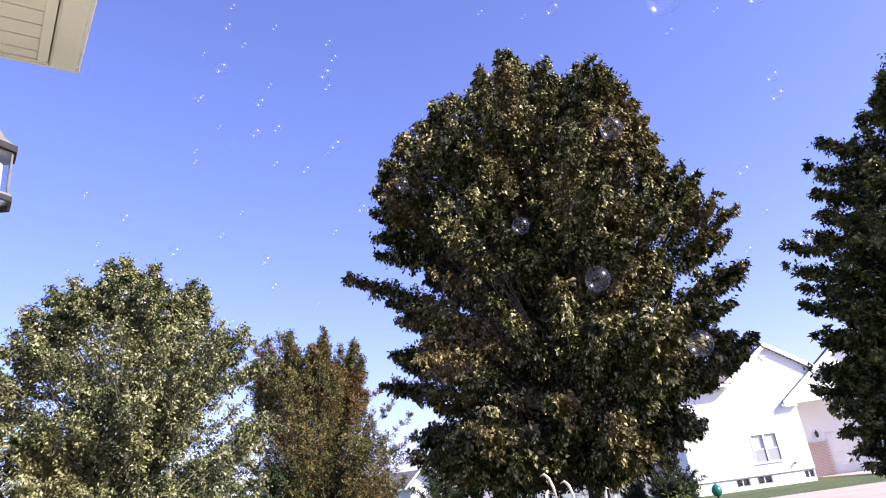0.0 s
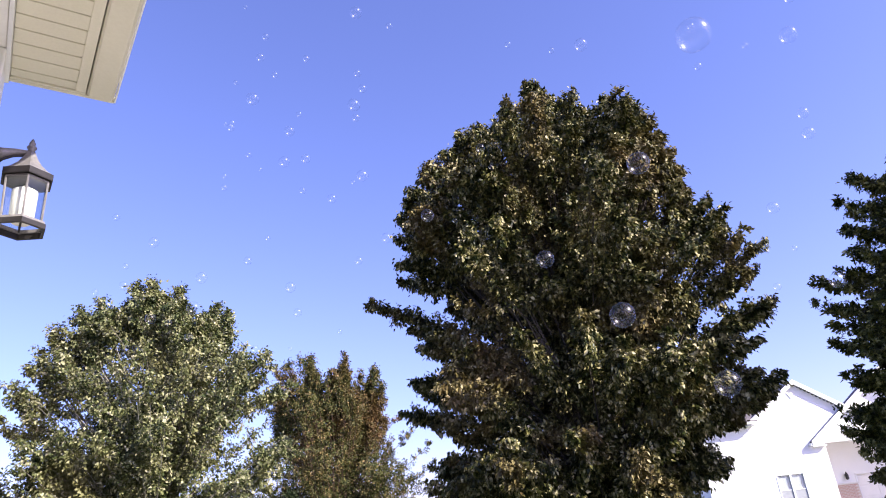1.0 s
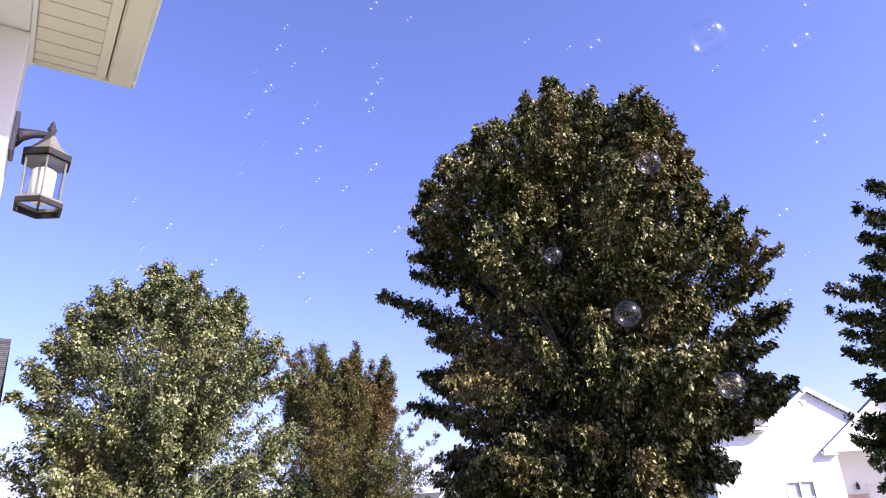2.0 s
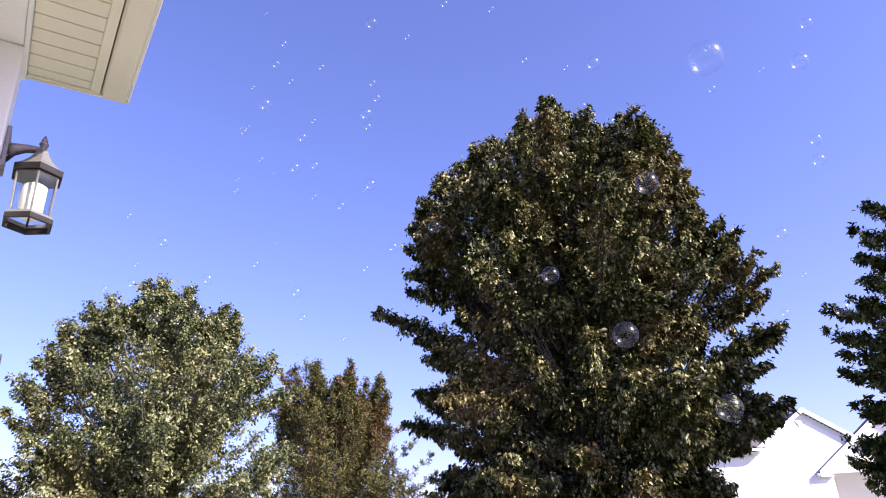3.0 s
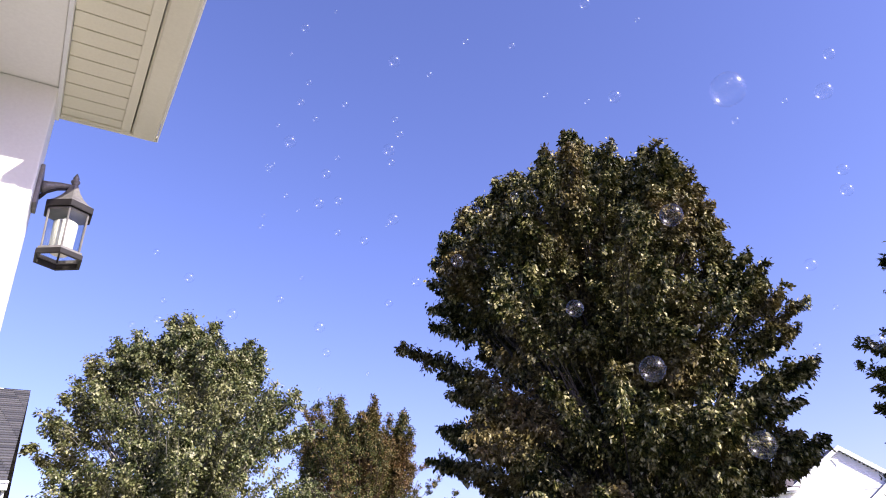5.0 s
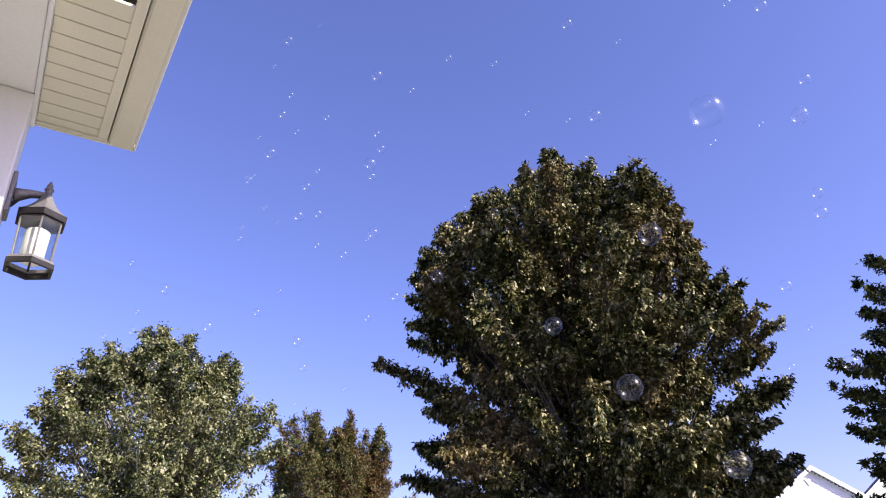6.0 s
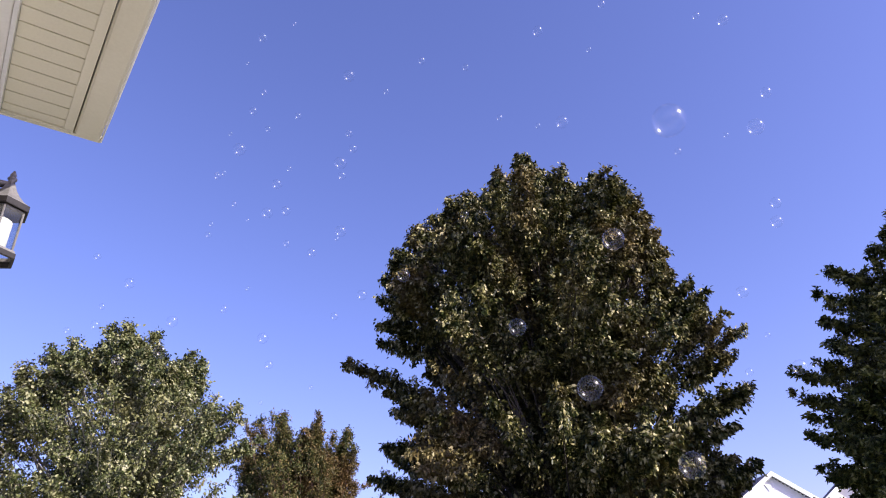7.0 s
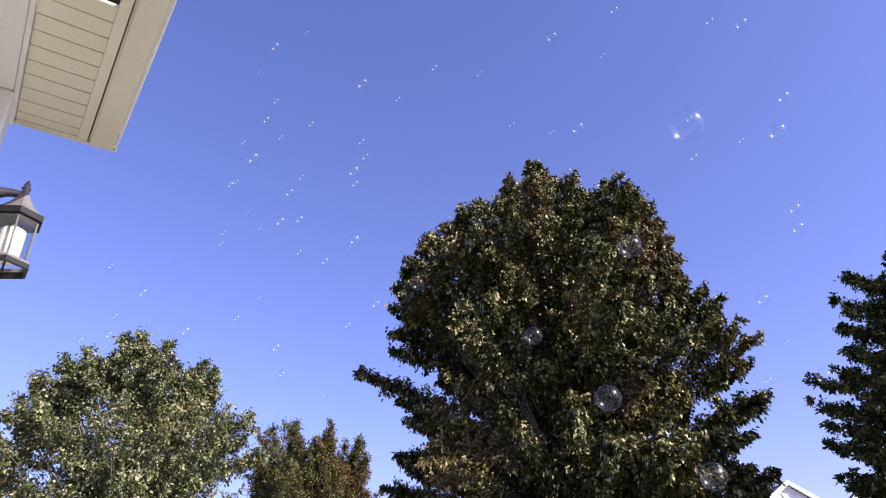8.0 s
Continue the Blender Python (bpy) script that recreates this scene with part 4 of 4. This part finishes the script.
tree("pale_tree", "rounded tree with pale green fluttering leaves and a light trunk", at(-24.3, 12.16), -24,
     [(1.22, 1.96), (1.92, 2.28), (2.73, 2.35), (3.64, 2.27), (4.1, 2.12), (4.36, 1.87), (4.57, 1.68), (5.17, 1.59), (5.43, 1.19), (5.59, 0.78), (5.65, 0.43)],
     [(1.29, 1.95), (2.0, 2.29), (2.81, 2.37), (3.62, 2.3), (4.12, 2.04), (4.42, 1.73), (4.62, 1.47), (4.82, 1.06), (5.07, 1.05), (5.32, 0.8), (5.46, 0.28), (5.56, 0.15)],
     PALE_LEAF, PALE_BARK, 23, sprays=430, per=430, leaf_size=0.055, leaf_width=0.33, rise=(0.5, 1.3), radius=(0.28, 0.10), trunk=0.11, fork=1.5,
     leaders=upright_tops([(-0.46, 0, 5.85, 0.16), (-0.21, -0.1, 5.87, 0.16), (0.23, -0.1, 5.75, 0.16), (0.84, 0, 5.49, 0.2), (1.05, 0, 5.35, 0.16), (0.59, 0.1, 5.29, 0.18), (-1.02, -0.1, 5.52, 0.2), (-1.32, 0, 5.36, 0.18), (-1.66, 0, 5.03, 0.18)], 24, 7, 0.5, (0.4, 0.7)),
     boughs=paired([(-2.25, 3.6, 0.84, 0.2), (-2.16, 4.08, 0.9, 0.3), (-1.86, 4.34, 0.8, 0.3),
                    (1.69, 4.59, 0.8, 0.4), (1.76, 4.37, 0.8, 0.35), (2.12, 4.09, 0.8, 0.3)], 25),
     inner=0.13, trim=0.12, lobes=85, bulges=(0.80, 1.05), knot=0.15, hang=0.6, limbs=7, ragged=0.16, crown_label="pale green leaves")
tree("russet_tree", "upright multi-stemmed tree with russet and green small leaves", at(-11.0, 25.0), -10.5,
     [(1.56, 2.29), (2.56, 2.73), (4.08, 2.76), (5.4, 2.59), (6.12, 2.1), (6.54, 1.70), (6.89, 0.4)],
     [(1.66, 2.99), (2.58, 3.12), (3.58, 2.85), (4.18, 2.52), (4.78, 2.1), (5.28, 1.79), (5.79, 1.57), (6.19, 1.36), (6.57, 0.93), (6.92, 0.4)],
     RUSSET_LEAF, RED_BARK, 31, sprays=440, per=330, leaf_size=0.080, leaf_width=0.25, rise=(1.3, 3.0), radius=(0.30, 0.20), trunk=0.13, fork=0.9,
     leaders=upright_tops([(-1.21, 0.0, 7.86, 0.74), (-0.83, 0.1, 7.91, 0.25), (0.22, -0.2, 7.41, 0.52), (0.4, -0.2, 7.82, 0.05), (0.96, 0.1, 7.22, 0.25), (1.45, 0.1, 7.34, 0.26), (-1.88, 0.3, 7.27, 0.4), (-0.09, 1.2, 6.75, 0.8)], 32, 30, 2.2, (0.9, 1.4), 5.0),
     boughs=[(2.75, 0, 5.1, 1.2, 1.1), (3.2, 0, 4.45, 1.2, 0.9), (2.3, 0.2, 5.6, 1.1, 1.0), (3.4, 0.1, 3.85, 1.2, 0.8)],
     inner=0.12, lobes=70, knot=0.30, bulges=(0.8, 1.05), trim=0.15, hang=0.1, limbs=10, ragged=0.16, crown_label="russet and olive leaves")
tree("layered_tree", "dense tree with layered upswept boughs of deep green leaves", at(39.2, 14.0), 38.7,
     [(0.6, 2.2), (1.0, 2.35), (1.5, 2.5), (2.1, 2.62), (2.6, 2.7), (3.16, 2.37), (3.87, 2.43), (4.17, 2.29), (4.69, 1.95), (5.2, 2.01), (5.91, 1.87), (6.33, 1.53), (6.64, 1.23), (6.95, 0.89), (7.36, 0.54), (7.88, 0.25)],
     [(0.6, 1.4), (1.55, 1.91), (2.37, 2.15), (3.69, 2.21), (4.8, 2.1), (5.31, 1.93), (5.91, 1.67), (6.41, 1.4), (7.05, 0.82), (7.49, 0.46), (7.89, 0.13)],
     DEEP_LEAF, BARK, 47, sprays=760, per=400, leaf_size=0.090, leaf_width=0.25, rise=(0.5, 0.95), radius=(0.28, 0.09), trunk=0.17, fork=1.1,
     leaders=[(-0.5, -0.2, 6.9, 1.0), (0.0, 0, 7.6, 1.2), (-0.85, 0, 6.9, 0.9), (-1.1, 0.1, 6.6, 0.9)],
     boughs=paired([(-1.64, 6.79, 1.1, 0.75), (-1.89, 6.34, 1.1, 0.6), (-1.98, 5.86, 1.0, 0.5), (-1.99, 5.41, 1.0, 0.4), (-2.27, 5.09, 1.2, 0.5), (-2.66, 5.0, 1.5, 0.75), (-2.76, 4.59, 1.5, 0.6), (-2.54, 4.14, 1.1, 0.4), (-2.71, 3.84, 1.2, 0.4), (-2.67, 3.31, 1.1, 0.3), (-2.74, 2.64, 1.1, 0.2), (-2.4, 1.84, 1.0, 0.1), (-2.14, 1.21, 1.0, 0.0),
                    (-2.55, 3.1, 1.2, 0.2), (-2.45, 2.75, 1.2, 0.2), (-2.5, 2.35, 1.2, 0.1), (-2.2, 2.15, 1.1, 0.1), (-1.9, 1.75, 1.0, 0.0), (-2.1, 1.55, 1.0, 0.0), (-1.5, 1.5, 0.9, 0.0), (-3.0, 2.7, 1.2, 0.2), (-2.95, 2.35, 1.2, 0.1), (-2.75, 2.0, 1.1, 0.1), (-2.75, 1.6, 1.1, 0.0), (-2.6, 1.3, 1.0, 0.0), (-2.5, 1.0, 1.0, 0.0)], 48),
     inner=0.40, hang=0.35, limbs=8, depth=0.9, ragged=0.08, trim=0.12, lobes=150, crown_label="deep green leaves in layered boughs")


# ---- shrubs ----
def shrub(name, label, az, d, high, wide, leaf, seed, sprays=60, per=260, size=0.08):
    prof = [(0.2, wide * 0.8), (high * 0.45, wide), (high * 0.75, wide * 0.8), (high * 0.93, wide * 0.4), (high, 0.1)]
    return tree(name, label, at(az, d), az, prof, prof, leaf, BARK, seed, sprays=sprays, per=per, leaf_size=size, rise=(0.6, 1.6), radius=(0.28, 0.12), trunk=0.05, fork=0.25, inner=0.35, hang=0.1, limbs=4, category="shrub", ragged=0.2)


shrub("dark_hedge_bush", "dark green bush under the pale tree", -26.5, 20.0, 3.3, 1.7, SHADE_LEAF, 61, 90)
shrub("dark_hedge_bush", "dark green bush under the pale tree", -20.5, 21.0, 3.4, 1.8, SHADE_LEAF, 62, 90)
shrub("dark_hedge_bush", "dark green bush between the trees", -14.5, 23.0, 3.0, 1.7, SHADE_LEAF, 63, 90)
shrub("dark_evergreen", "nearly black evergreen beside the russet tree", -2.0, 30.0, 3.9, 1.3, SHADE_LEAF, 64, 90)
shrub("sunlit_shrub", "yellow-green sunlit shrub under the big tree", 0.6, 15.0, 1.75, 0.75, LIME_LEAF, 65, 50)
shrub("sunlit_shrub", "yellow-green sunlit shrub under the big tree", 3.0, 14.0, 1.35, 0.6, LIME_LEAF, 66, 40)
shrub("round_bush", "rounded dark green bush by the white house", 15.6, 33.0, 2.0, 1.6, SHADE_LEAF, 67, 110)
shrub("garden_plant", "yellow-green garden plant with small leaves", 16.6, 7.0, 0.92, 0.30, LIME_LEAF, 68, 30, 150, 0.05)
shrub("dark_hedge_bush", "dark bush in front of the low building", 12.6, 44.0, 1.35, 1.0, SHADE_LEAF, 69, 50)


# ---- ornamental grass with pale plumes ----
def plume_grass():
    root = thing("plume_grass", "ornamental grass with bent pale dry plumes", "grass", at=pose(*at(9.2, 6.5)))
    rng = random.Random(5)
    blades = bmesh.new()
    for k in range(160):
        a, r, h = rng.uniform(0, 6.28), rng.uniform(0.02, 0.14), rng.uniform(0.6, 1.12)
        o = rng.uniform(0.10, 0.34)
        x, y = math.cos(a), math.sin(a)
        pts = [Vector((x * r, y * r, 0)), Vector((x * (r + o * 0.3), y * (r + o * 0.3), h * 0.65)), Vector((x * (r + o), y * (r + o), h))]
        side = Vector((-y, x, 0)) * 0.006
        prev = None
        for i, p in enumerate(pts):
            w = side * (1.0, 0.8, 0.05)[i]
            pair = (blades.verts.new(p - w), blades.verts.new(p + w))
            if prev:
                blades.faces.new((prev[0], prev[1], pair[1], pair[0]))
            prev = pair
    part("blades", blades, BLADE, root)
    for side, top, bend in ((-0.21, 1.44, -0.10), (-0.05, 1.36, -0.09), (0.22, 1.26, 0.05), (0.08, 1.20, -0.08), (-0.30, 1.30, 0.07), (0.30, 1.18, 0.03)):
        stalk = tube(bmesh.new(), [(side * 0.3, 0, 0.0), (side * 0.7, 0, top * 0.6), (side, 0, top - 0.12), (side + bend * 0.5, 0.02, top)], [0.004, 0.004, 0.006, 0.004], 6)
        s = part("stalk", stalk, PLUME, root)
        part("plume", tube(bmesh.new(), [(side * 0.93, 0, top - 0.22), (side, 0, top - 0.12), (side + bend * 0.25, 0.01, top - 0.04), (side + bend * 0.6, 0.02, top), (side + bend, 0.03, top - 0.015)], [0.005, 0.013, 0.014, 0.011, 0.003], 8), PLUME, s, "feathery pale plume", smooth=True)


plume_grass()


def garden_ball():
    root = thing("garden_ball", "teal glazed garden ball on a thin black stake", "ornament", at=pose(*at(19.0, 8.0)))
    part("stake", tube(bmesh.new(), [(0, 0, -0.02), (0, 0, 1.02)], [0.012, 0.012], 8), BLACK, root)
    part("ball", lathe(bmesh.new(), [(0.015, 1.02), (0.035, 1.03), (0.050, 1.06), (0.052, 1.08), (0.043, 1.11), (0.022, 1.13), (0.008, 1.14), (0.006, 1.15)], 18), TEAL, root, smooth=True)


garden_ball()


# ---- soap bubbles drifting in the air ----
def bubbles():
    rng = random.Random(9)
    meshes = []
    for k in range(4):
        bm = bmesh.new()
        bmesh.ops.create_icosphere(bm, subdivisions=4, radius=1.0)
        for v in bm.verts:
            v.co *= 1 + 0.03 * noise.noise(v.co * 0.9 + Vector((k * 3.1, 0, 0)))
        me = bpy.data.meshes.new("soap_bubble")
        bm.to_mesh(me)
        bm.free()
        me.materials.append(FILM)
        me.polygons.foreach_set("use_smooth", [True] * len(me.polygons))
        meshes.append(me)
    placed = []
    for k in range(95):
        az, el, d = rng.uniform(-31, 34), rng.uniform(14, 46), rng.uniform(3.5, 9.0)
        if az < -22 and el > 27:
            az += 14
        if -3 < az < 25 and el < 36 and k % 4:
            continue
        placed.append((az, el, d, rng.uniform(0.022, 0.042)))
    for az, el, d, r in ((14.5, 15.5, 4.2, 0.075), (9.0, 21.0, 4.4, 0.055), (18.5, 27.0, 4.5, 0.07), (21.0, 9.0, 4.6, 0.08), (26.0, 35.0, 4.0, 0.09)):
        placed.append((az, el, d, r))
    for az, el, d, r in placed:
        a, e = radians(az), radians(el)
        ob = new("soap_bubble", rng.choice(meshes))
        ob.matrix_basis = pose(d * math.sin(a) * math.cos(e), d * math.cos(a) * math.cos(e), 1.25 + d * math.sin(e), rng.uniform(0, 360), rng.uniform(0, 360), 0) @ Matrix.Scale(r, 4)
        tagged(ob, "clear soap bubble with bright sun glints drifting in the air", "bubble", "drifting soap bubbles")


bubbles()
